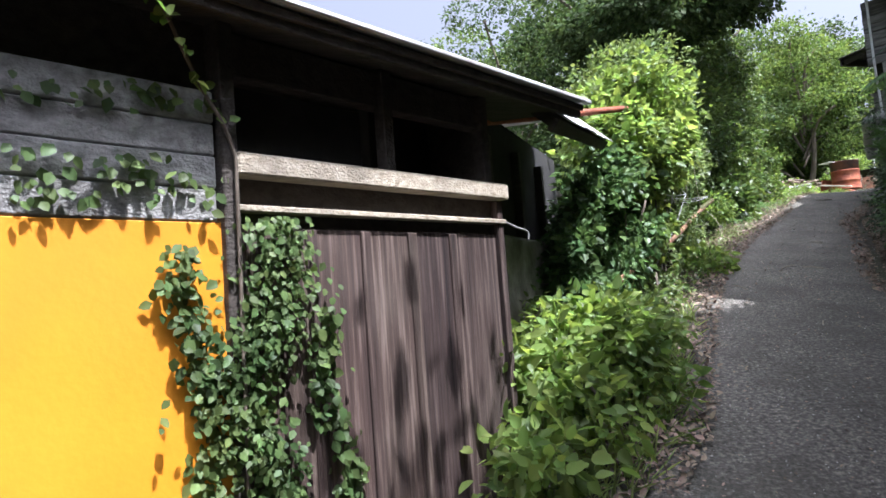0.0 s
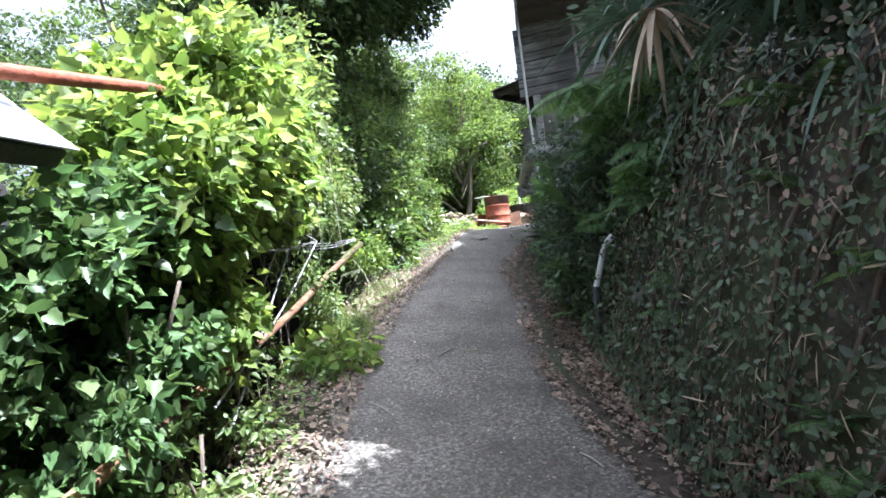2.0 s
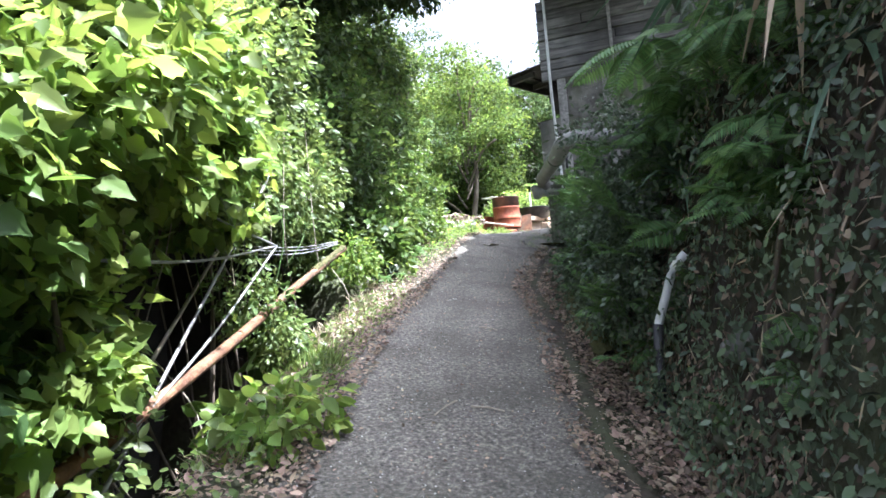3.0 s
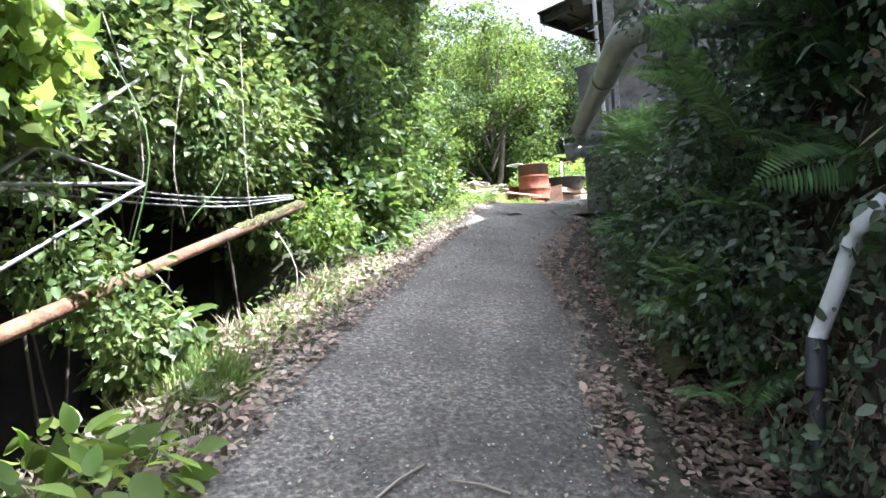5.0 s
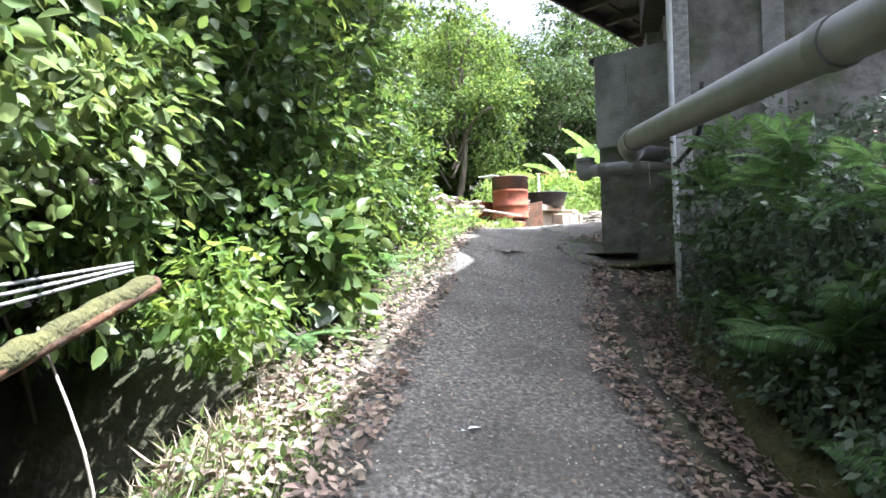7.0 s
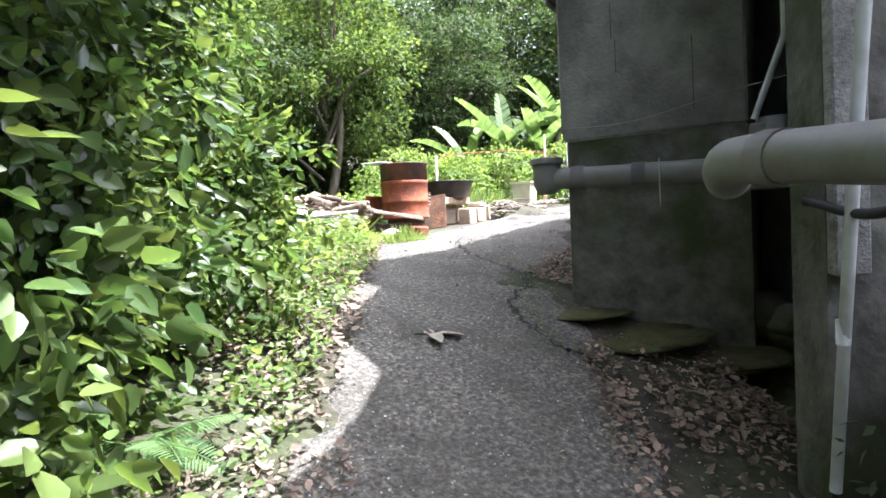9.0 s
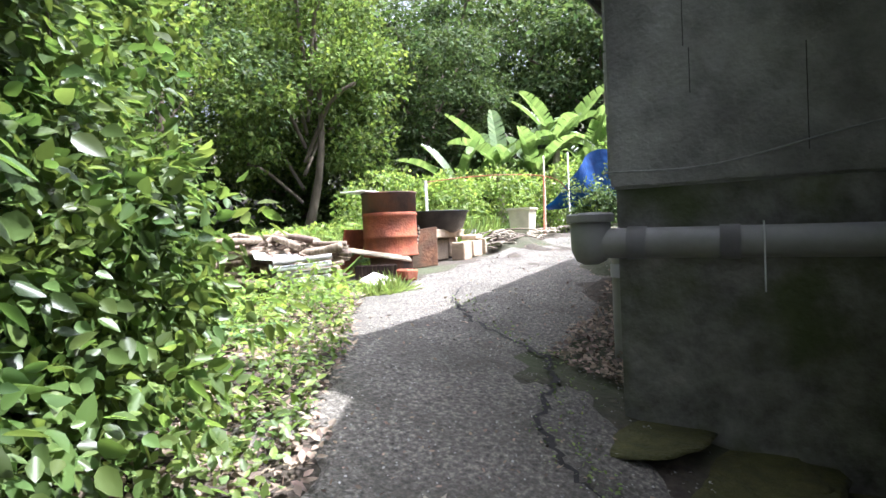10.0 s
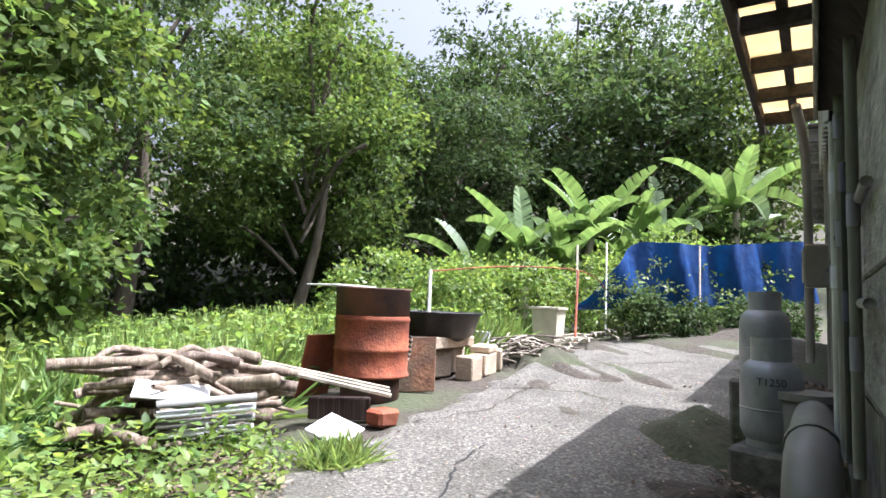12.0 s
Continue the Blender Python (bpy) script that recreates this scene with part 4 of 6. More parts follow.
edge_x, edge_y = field(10000, (5.6, 10.4), (8.4, 13.6), lambda x, y: (in_yard(x, y) < 0.02) & (in_lane(x, y) < -0.08) & (uv(x, y)[1] < lane_left(uv(x, y)[0])))
ground_leaves("weeds", edge_x, edge_y, 0.04, M_VINE, "low green weeds between hedge and yard", lift=0.1, tilt=1.1)
x, y = field(11000, (5.6, 10.2), (8.2, 13.4), lambda x, y: (in_yard(x, y) < 0.05) & (in_lane(x, y) < 0.03) & (uv(x, y)[1] < lane_left(uv(x, y)[0])))
ground_leaves("leaf_litter", x, y, 0.036, M_DRY, "brown dead leaves at the yard's edge", lift=0.05)

shrub("nettle_bush", [((0.9, 3.45, 0.8), (0.28, 0.35, 0.42)), ((1.15, 4.1, 0.95), (0.2, 0.4, 0.35)), ((0.8, 3.35, 1.15), (0.2, 0.22, 0.2)), ((0.3, 2.45, 0.7), (0.16, 0.24, 0.24)), ((0.5, 2.85, 0.85), (0.18, 0.25, 0.26)), ((1.0, 3.55, 1.2), (0.18, 0.24, 0.16)), ((0.45, 3.15, 1.08), (0.16, 0.22, 0.2)), ((0.32, 2.85, 0.98), (0.15, 0.2, 0.22)), ((0.62, 3.3, 1.12), (0.16, 0.2, 0.2))], 430, 17, 0.2, 0.066, M_VINE,
      "broad-leaved green weeds at the foot of the shed", stems=12, aspect=0.62, inner=0.3, shape=OVAL)
shrub("wall_weeds", [((0.34, 3.3, 1.05), (0.2, 0.25, 0.25)), ((0.2, 3.0, 0.9), (0.16, 0.2, 0.25)), ((0.55, 3.75, 1.15), (0.18, 0.25, 0.25))], 110, 14, 0.13, 0.045, M_BUSH,
      "straggly small-leaved weeds against the lean-to's mud wall", stems=10, inner=0.3, shape=OVAL)
shrub("broad_leaf_weed", [((2.9, 7.25, 1.85), (0.14, 0.16, 0.13))], 12, 8, 0.1, 0.13, M_GLOSSY, "small broad-leaved weed on the verge", aspect=0.65, shape=OVAL)
shrub("broad_leaf_weed", [((2.6, 6.3, 1.55), (0.26, 0.3, 0.16))], 60, 9, 0.1, 0.075, M_VINE, "small broad-leaved weed under the rail", aspect=0.65, shape=OVAL)
shrub("broad_leaf_weed", [((4.55, 9.35, 2.5), (0.25, 0.3, 0.25))], 36, 9, 0.12, 0.12, M_GLOSSY, "broad-leaved weed at the hedge's foot", aspect=0.65)
shrub("verge_weeds", [((4.0, 8.85, 2.38), (0.2, 0.25, 0.2))], 45, 18, 0.12, 0.05, M_VINE,
      "bright green weeds at the rail's upper end", aspect=0.6, shape=OVAL)


def bank_mass(u, v, h):
    x, y = xy(u, v)
    return (x, y, float(grade(x, y)) + h)


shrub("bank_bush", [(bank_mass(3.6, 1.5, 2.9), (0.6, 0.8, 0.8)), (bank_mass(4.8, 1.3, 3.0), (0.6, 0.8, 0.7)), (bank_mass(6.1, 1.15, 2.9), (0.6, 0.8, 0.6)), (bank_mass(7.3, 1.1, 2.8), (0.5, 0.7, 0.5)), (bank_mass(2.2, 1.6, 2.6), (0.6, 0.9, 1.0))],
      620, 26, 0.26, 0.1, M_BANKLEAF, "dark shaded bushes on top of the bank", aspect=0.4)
# unseen boughs, added above the view to keep sun off the lower lane
shrub("overhanging_boughs", [(bank_mass(u, 1.65 if u < 2 else 1.2, 4.0), (0.75, 0.75, 0.35)) for u in (-2.4, -1.2, 0.0, 1.2, 2.4, 3.6, 4.7)],
      1700, 34, 0.26, 0.1, M_TREE, "leafy boughs added out of view to shade the lower lane", plain=True)
# the trees at low u stand out of view, put there to shade the lane
for u, v, h, s in ((-2.6, 2.4, 2.6, 1.7), (-1.0, 2.2, 2.6, 1.7), (0.6, 2.05, 2.8, 1.6), (2.0, 1.95, 3.0, 1.5), (3.3, 1.9, 3.1, 1.5), (4.6, 1.95, 2.9, 1.3), (6.0, 2.1, 2.7, 1.2)):
    x, y = xy(u, v)
    tree((x, y), h, s, M_TREE, "shady tree standing on top of the bank", clumps=640, size=0.11, group="trees on the bank", low=0.05, radius=0.42)
for cx, cy, h, r in ((11.8, 17.0, 0.9, 0.8), (12.9, 16.7, 0.8, 0.7), (13.9, 16.4, 0.9, 0.7), (15.2, 15.7, 0.9, 0.8), (16.4, 15.3, 1.1, 0.8), (17.6, 14.6, 1.0, 0.8)):
    z = float(rough_land(cx, cy))
    shrub("garden_shrub", [((cx, cy, z + h * 0.75), (r, r, h * 0.7))], 170, 30, 0.18, 0.065, M_VINE, "bright yellow-green shrub at the yard's far edge", group="shrubs at the yard's edge", plain=True)
for cx, cy, h, r in ((4.5, 18.5, 1.6, 1.6), (7.0, 22.6, 2.0, 1.9), (9.6, 23.6, 2.0, 1.9), (12.5, 22.8, 2.0, 1.9), (15.0, 22.6, 2.0, 1.8), (18.2, 20.4, 1.6, 1.6), (20.0, 16.0, 1.6, 1.6), (1.2, 14.5, 1.8, 2.0), (-2.0, 13.0, 2.0, 2.2), (-5.5, 11.5, 2.0, 2.4)):
    z = float(rough_land(cx, cy))
    shrub("understory_bush", [((cx, cy, z + h * 0.6), (r, r, h * 0.7))], 150, 26, 0.4, 0.16, M_TREE, "dark understory bush beneath the trees", group="understory bushes", plain=True)


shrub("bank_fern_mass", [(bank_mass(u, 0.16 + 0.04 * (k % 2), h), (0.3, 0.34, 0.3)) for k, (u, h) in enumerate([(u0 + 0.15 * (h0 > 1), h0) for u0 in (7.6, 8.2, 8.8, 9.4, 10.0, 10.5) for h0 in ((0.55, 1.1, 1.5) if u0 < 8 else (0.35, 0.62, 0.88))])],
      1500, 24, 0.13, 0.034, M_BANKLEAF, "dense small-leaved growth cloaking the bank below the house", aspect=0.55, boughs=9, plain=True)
x = rng.uniform(8.0, 12.5, 5000)
y = 10.56 + (x - 7.74) * 0.2773 + rng.uniform(0.05, 0.6, 5000) ** 1.3
ground_leaves("leaf_litter", x, y, 0.035, M_DRY, "dead leaves along the yard wall", lift=0.03, on=paved_z)


ku = np.linspace(8.0, 10.9, 40)
kx, ky = xy(ku, bank_foot(ku) - 0.13 + 0.012 * np.sin(ku * 9))
prof = np.array([(-0.09, -0.1), (-0.085, 0.07), (-0.05, 0.1), (0.04, 0.105), (0.1, 0.1), (0.12, -0.1)])
kz = grade(kx, ky)
kv = np.stack([np.stack([kx + 0.8 * a, ky - 0.6 * a, kz + b + (0.012 * rng.normal(size=len(ku)) if b > 0 else 0)], -1) for a, b in prof], 1).reshape(-1, 3)
kf = np.array([[i * 6 + j, i * 6 + j + 1, i * 6 + j + 7, i * 6 + j + 6] for i in range(len(ku) - 1) for j in range(5)])
tagged(new("kerb", smooth(mesh_np("kerb", kv, kf, M_MOSS))), "mossy yellow-green gutter kerb at the bank's foot", "kerb", kind="structure")


# ---- ferns on the bank ----
def frond_mesh(name, length, pairs=26, arch=0.5):
    s = np.linspace(0.12, 1, pairs)
    px = length * s
    pz = length * (0.55 * s - arch * s * s)
    way = unit(np.stack([np.full(pairs, 0.35), np.ones(pairs), np.zeros(pairs)], -1))
    L = length * 0.26 * np.sin(np.pi * np.clip(s * 0.93 + 0.08, 0, 1)) ** 0.8 + 0.006
    pos = np.stack([px, np.zeros(pairs), pz], -1)
    nor = np.tile([0.0, 0, 1.0], (pairs, 1))
    a = leaf_arrays(pos, way, nor, L, length * 0.036, fold=0.1, droop=0.25)
    b = leaf_arrays(pos, way * np.array([1, -1, 1]), nor, L, length * 0.036, fold=0.1, droop=0.25)
    c = tube_np(np.stack([length * np.linspace(0, 1, 7), np.zeros(7), length * (0.55 * np.linspace(0, 1, 7) - arch * np.linspace(0, 1, 7) ** 2)], -1), 0.003, 4)
    v, f = join_np([a, b, c])
    return mesh_np(name, v, f, M_FERN)


def fern(at, length, fronds, tilt, label, face):
    t = thing("fern", at, label, "fern", "ferns on the bank")
    meshes = [frond_mesh("frond", length * k, arch=ar) for k, ar in ((1.0, 0.55), (0.8, 0.75), (0.9, 0.4))]
    for k in range(fronds):
        o = new("frond", meshes[k % 3])
        o.parent = t
        o.matrix_local = pose(0, 0, 0, rng.normal() * 14, rng.normal() * 10 - tilt, face + (k / max(1, fronds - 1) - 0.5) * 230 + rng.normal() * 10)
    return t


def on_bank(u, e):
    v = bank_foot(u) + e
    x, y = xy(u, v)
    return on_land(x, y, 0.0)


FACE = math.degrees(math.atan2(0.6, -0.8))
protos = [fern(on_bank(6.6, 0.3), 0.42, 7, 5, "green fern growing out of the shaded bank", FACE), fern(on_bank(8.2, 0.25), 0.32, 6, 0, "green fern growing out of the shaded bank", FACE),
          fern(on_bank(7.6, 0.4), 0.52, 8, 10, "large fern arching from the shaded bank", FACE)]
for k in range(70):
    u = rng.uniform(3.0, 5.8) if k < 12 else rng.uniform(5.8, 10.9)
    e = rng.uniform(0.06, 0.55)
    copy_thing(protos[int(rng.integers(3))], pose(*on_bank(u, e), rng.normal() * 12, rng.normal() * 12, rng.normal() * 30) @ Matrix.Scale(rng.uniform(0.4, 0.85), 4))
for k in range(90):
    u = rng.uniform(7.4, 10.7)
    q = bank_mass(u, rng.uniform(-0.06, 0.06), rng.uniform(0.2, 1.6 if u < 8 else 1.15))
    copy_thing(protos[int(rng.integers(3))], pose(*q, rng.normal() * 14, 20 + rng.normal() * 18, rng.normal() * 30) @ Matrix.Scale(rng.uniform(0.22, 0.5), 4))
trail = fern(bank_mass(7.0, 0.25, 2.0), 0.5, 7, -35, "fern with long fronds trailing down the bank", FACE)
for k in range(34):
    u = rng.uniform(6.3, 7.7)
    q = bank_mass(u, float(bank_foot(u)) + rng.uniform(0.05, 0.35), rng.uniform(1.2, 2.1))
    copy_thing(trail, pose(*q, rng.normal() * 10, rng.normal() * 14, rng.normal() * 25) @ Matrix.Scale(rng.uniform(0.35, 0.6), 4))
for k in range(40):
    x, y = rng.uniform(5.8, 10.5), rng.uniform(13.9, 16.5)
    if in_yard(x, y) < -0.6 and math.hypot(x - 9.5, y - 14.3) > 0.8 and math.hypot(x - 7.9, y - 13.8) > 0.8:
        copy_thing(protos[2], pose(*on_land(x, y, 0.05), 0, -12, rng.uniform(0, 360)) @ Matrix.Scale(rng.uniform(0.8, 1.3), 4))
for k in range(12):
    copy_thing(protos[1], pose(*on_land(rng.uniform(5.9, 7.3), rng.uniform(12.0, 13.2), 0.03), 0, 0, rng.uniform(0, 360)))
for x, y in ((4.85, 9.75), (5.25, 10.25), (6.0, 12.0), (6.3, 12.4), (6.7, 12.9), (4.35, 9.1)):
    copy_thing(protos[1], pose(*on_land(x, y, 0.02), 0, 0, rng.uniform(150, 260)))


# ---- sword-leaved plants and withered palm leaves ----
def sword_plant(at, n, length, width, mat, label, category="plant", up=0.4):
    t = thing("sword_plant", at, label, category)
    for k in range(n):
        a = k * 2.39996
        e = up + 1.1 * (k / n)
        d = np.array([math.cos(a) * math.cos(1.5 - e), math.sin(a) * math.cos(1.5 - e), math.sin(1.5 - e)])
        s = np.linspace(0, 1, 6)
        L = length * rng.uniform(0.75, 1.15)
        p = d[None] * (L * s)[:, None] - np.array([0, 0, 1.0])[None] * (0.45 * L * s ** 2.2)[:, None]
        side = unit(np.cross(d, [0, 0, 1.0]))
        w = width * np.array([0.7, 1, 0.95, 0.75, 0.45, 0.03])
        up_ = np.cross(side, d)
        v = np.concatenate([p + side * w[:, None] * 0.5 + up_ * w[:, None] * 0.15, p, p - side * w[:, None] * 0.5 + up_ * w[:, None] * 0.15])
        f = [[i, i + 1, i + 7, i + 6] for i in range(5)] + [[i + 6, i + 7, i + 13, i + 12] for i in range(5)]
        part_np("leaf", v, np.array(f), mat, t)
    return t


sword_plant(on_bank(8.35, 0.22), 40, 0.7, 0.035, M_SPIKE, "spiky dark green sword-leaved plant on the bank")
sword_plant(on_bank(7.6, 0.3), 36, 0.7, 0.035, M_SPIKE, "spiky dark green sword-leaved plant on the bank")
sword_plant((4.3, 4.9, 3.45), 30, 0.6, 0.045, M_SPIKE, "broad strap-leaved plant hanging over the bank", up=0.9)
sword_plant((4.05, 4.5, 3.3), 20, 0.45, 0.04, M_STRAW, "withered pale strap leaves hanging from the bank", up=1.5)
sword_plant((3.95, 3.7, 3.1), 30, 0.6, 0.045, M_SPIKE, "broad strap-leaved plant hanging over the bank", up=0.9)

for u, e, mat, size in ((3.3, 0.5, M_SPIKE, 0.45), (4.3, 0.52, M_STRAW, 0.36), (5.1, 0.5, M_SPIKE, 0.5), (5.6, 0.48, M_STRAW, 0.34), (6.2, 0.45, M_SPIKE, 0.45)):
    sword_plant(on_bank(u, e), 20, size, 0.032, mat, "withered pale strap leaves hanging from the bank" if mat is M_STRAW else "strap-leaved plant drooping from the bank", up=1.1)


# ---- banana plants ----
def banana_leaf_mesh(length, width, droop):
    n = 20
    s = np.linspace(0, 1, n)
    p = np.stack([length * s * (1 - 0.15 * s * droop), np.zeros(n), length * (0.75 * s - droop * s ** 2)], -1)
    w = width * np.sin(np.pi * np.clip(0.12 + 0.86 * s, 0, 1)) ** 0.55
    vs, fs = [], []
    for sgn in (1, -1):
        edge = p + np.stack([0.1 * w, sgn * w * 0.46, w * 0.34 - 0.05 * rng.random(n) * w], -1)
        k = len(vs) * 2 * n
        for i in range(n - 1):
            a, b, c, d = p[i], p[i + 1], edge[i + 1] - (edge[i + 1] - edge[i]) * rng.choice([0.02, 0.02, 0.02, 0.5]), edge[i]
            vs += [a, b, c, d]
            fs.append([len(vs) - 4, len(vs) - 3, len(vs) - 2, len(vs) - 1])
    return np.array(vs), np.array(fs)


def banana(at, h, n, scale, label):
    t = thing("banana_plant", at, label, "banana plant", "banana plants at the yard's edge", rz=rng.uniform(0, 360))
    v, f = tube_np(bend([(0, 0, -0.2), (0.05, 0, h * 0.5), (0, 0.05, h)], 10), np.linspace(0.13, 0.06, len(bend([(0, 0, 0), (0, 0, 1), (0, 0, 2)], 10))))
    part_np("stem", v, f, M_TWIG, t)
    for k in range(n):
        v, f = banana_leaf_mesh(scale * rng.uniform(0.8, 1.15), 0.38 * scale / 1.5, rng.uniform(0.35, 0.9) * (0.3 + k / n))
        o = part_np("leaf", v, f, M_BANANA, t)
        o.matrix_local = pose(0, 0, h, rng.normal() * 10, -22 + 40 * k / n + rng.normal() * 8, k * 137.5 + rng.normal() * 12)
    return t


for x, y, h, n, s in ((15.2, 17.4, 1.4, 11, 1.6), (15.9, 17.1, 1.0, 10, 1.5), (16.4, 16.8, 1.6, 10, 1.5), (17.2, 16.6, 1.2, 10, 1.5), (17.9, 16.2, 1.5, 9, 1.5), (19.0, 15.2, 2.0, 10, 1.6), (19.7, 15.5, 1.6, 9, 1.5), (14.4, 17.9, 1.0, 8, 1.4)):
    banana(on_land(x, y), h, n, s, "banana plant with broad bright green leaves")


# ---- ivy on the shed ----
def on_front(name, xs, zs, size, mat, label, category, spread=0.05, parent=None, aspect=0.75):
    n = len(xs)
    p = np.array([SH @ Vector((a, -0.015 - abs(rng.normal()) * spread, c)) for a, c in zip(xs, zs)])
    out = np.array((SH.to_3x3() @ Vector((0, -1, 0)))[:])
    along = np.array((SH.to_3x3() @ Vector((1, 0, 0)))[:])
    way = unit(along[None] * rng.normal(size=n)[:, None] * 0.7 + np.array([0, 0, -0.7])[None] + out[None] * 0.35 + rng.normal(size=(n, 3)) * 0.3)
    nor = unit(out[None] + np.array([0, 0, 0.5])[None] + rng.normal(size=(n, 3)) * 0.35)
    L = size * rng.uniform(0.6, 1.35, n)
    v, f = leaf_arrays(p, way, nor, L, L * aspect, fold=0.15, droop=0.2)
    ob = part_np(name, v, f, mat, parent)
    return ob


def leafy(ob):
    ob["kind"] = "stuff"
    return ob


ivy = thing("ivy", (-0.75, 1.7, 0.2), "green ivy climbing the post and planks of the shed", "ivy")
n = 3000
zc = rng.uniform(0.1, 1.74, n)
mid = 0.06 + 0.05 * np.sin(zc * 4.1) + 0.05 * np.sin(zc * 9)
half = 0.1 + 0.05 * np.sin(zc * 5 + 1) + 0.03 * (1.2 - zc)
xc = mid + half * rng.normal(size=n) * 0.6
into(leafy(on_front("leaves", xc, zc, 0.027, M_IVY, "", "", 0.045)), ivy)
zs = rng.uniform(0.7, 1.45, 300)
into(leafy(on_front("runner", 0.30 + 0.05 * np.sin(zs * 9) + 0.03 * rng.normal(size=300), zs, 0.036, M_IVY, "", "", 0.02)), ivy)
zs = rng.uniform(0.75, 1.65, 420)
into(leafy(on_front("runner", -0.15 + 0.04 * np.sin(zs * 7) + 0.03 * rng.normal(size=420), zs, 0.034, M_IVY, "", "", 0.02)), ivy)
for k, (x0, z0, sl) in enumerate(((-0.75, 2.06, 0.0), (-0.75, 1.90, -0.1), (-0.8, 1.82, -0.06))):
    s = rng.uniform(0, 0.72, 46)
    into(leafy(on_front("runner", x0 + s, z0 + sl * s + 0.02 * rng.normal(size=46) - 0.02 * np.sin(s * 9), 0.036, M_IVY, "", "", 0.01)), ivy)
stem = bend([tuple(SH @ Vector(q)) for q in ((-0.45, -0.3, 2.42), (-0.3, -0.2, 2.3), (-0.14, -0.08, 2.12), (-0.03, -0.05, 1.95), (-0.02, -0.05, 1.7), (-0.04, -0.05, 0.2))], 40)
v, f = tube_np(stem, 0.006, 6)
into(part_np("stem", v, f, M_BARK), ivy)
s = rng.integers(0, len(stem), 40)
v, f = leaf_arrays(stem[s % 22] + rng.normal(size=(40, 3)) * 0.012, rng.normal(size=(40, 3)) + np.array([0, 0, -0.6]), rng.normal(size=(40, 3)) + np.array([0.5, -0.5, 0.6]), 0.04, 0.03)
into(part_np("hanging_leaves", v, f, M_VINE), ivy)

# the hook of wire at the shed's end
pipe("wire_hook", [tuple(SH @ Vector(q)) for q in ((1.29, -0.02, 1.765), (1.36, -0.03, 1.74), (1.43, -0.04, 1.72), (1.432, -0.04, 1.68))], 0.005, M_CABLE, "pale bent wire hook at the shed's corner", "hook")

# ---- cables and creepers at the rail ----
def cable(a, b, sag, r=0.008, mat=None, label="pale grey cable slung behind the guard rail", name="cable", group="slung cables"):
    a, b = np.array(a, float), np.array(b, float)
    m = (a + b) / 2 - np.array([0, 0, sag])
    return pipe(name, [a, m, b], r, mat or M_CABLE, label, name.split("_")[-1], 16, group=group)


HOSE = (3.7, 8.4, 2.52)
for k in range(3):
    o = 0.026 * k
    pipe("cable", [(1.6, 6.55, 2.5 + 0.16 * k), (2.2, 7.2, 2.45 + 0.05 * k), (2.75, 7.55 + o, 2.41 + 1.2 * o), (3.25, 7.95 + o, 2.425 + o), (3.68, 8.38, 2.52 + 0.4 * o)], 0.0045, M_CABLE,
         "pale grey cable slung along the guard rail", "cable", group="slung cables")
NODE = (2.87, 7.12, 2.42)
cable((1.86, 5.36, 2.65), NODE, 0.03, 0.006)
cable((1.77, 5.21, 2.26), NODE, 0.05, 0.006)
cable((1.74, 5.14, 1.54), NODE, 0.06, 0.006)
cable((1.81, 5.28, 1.39), (2.9, 7.3, 2.9), 0.0, 0.007)
cable((1.9, 6.4, 3.25), (3.3, 8.6, 2.75), 0.06, 0.006)
cable((1.6, 6.0, 3.0), (2.9, 8.2, 2.6), 0.02, 0.006)
cable((2.0, 5.9, 1.75), (3.4, 8.7, 3.5), -0.02, 0.009, M_TWIG, "bare pale branch leaning over the rail", "bare_branch", "bare branches")
for k in range(11):
    x, y = 1.9 + 0.14 * k + rng.normal() * 0.08, 6.0 + 0.19 * k + rng.normal() * 0.08
    top = (x + rng.normal() * 0.12 - 0.1, y + rng.normal() * 0.12 + 0.1, 3.1 + rng.random() * 0.4)
    pipe("hanging_vine", [top, (x + rng.normal() * 0.08, y + rng.normal() * 0.08, 2.6), (x + rng.normal() * 0.05, y, float(grade(x, y)) + 0.35 + 0.2 * rng.random())], 0.003, M_TWIG if k % 3 else M_FERN,
         "thin bare vine hanging beside the lane", "vine", 12, group="hanging vines")
for k in range(9):
    u = rng.uniform(5.5, 8.8)
    x, y = xy(u, float(lane_left(u)) - 0.33)
    z = float(grade(x, y))
    pipe("dead_twig", [(x, y, z - 0.1), (x - 0.1 + rng.normal() * 0.06, y + rng.normal() * 0.08, z + 0.2), (x - 0.25 + rng.normal() * 0.08, y + rng.normal() * 0.15, z + 0.35 + 0.25 * rng.random())], 0.0035, M_TWIG,
         "dead pale twig by the rail", "twig", 10, group="dead twigs")
v, f = clump_leaves([((2.75, 6.95, 2.0), (0.14, 0.24, 0.22)), ((2.6, 6.85, 2.35), (0.16, 0.22, 0.4)), ((2.85, 7.05, 1.8), (0.12, 0.18, 0.2))], 130, 18, 0.1, 0.034, shape=OVAL)
moss = bend([(3.24, 7.62, 2.272), (3.4, 7.86, 2.342), (3.56, 8.11, 2.413), (3.72, 8.355, 2.484)], 20)
mv, mf = tube_np(moss + rng.normal(size=moss.shape) * 0.003, 0.026 * rng.uniform(0.85, 1.12, len(moss)), 8)
mv[:, 2] += 0.002
into(part_np("moss_coat", mv, mf, M_MOSS, None, "yellow-green moss on the rail"), RAIL)
rc = thing("rail_creeper", (2.95, 7.15, 1.9), "small-leaved creeper grown over the guard rail", "creeper")
into(part_np("leaves", v, f, M_BUSH), rc)

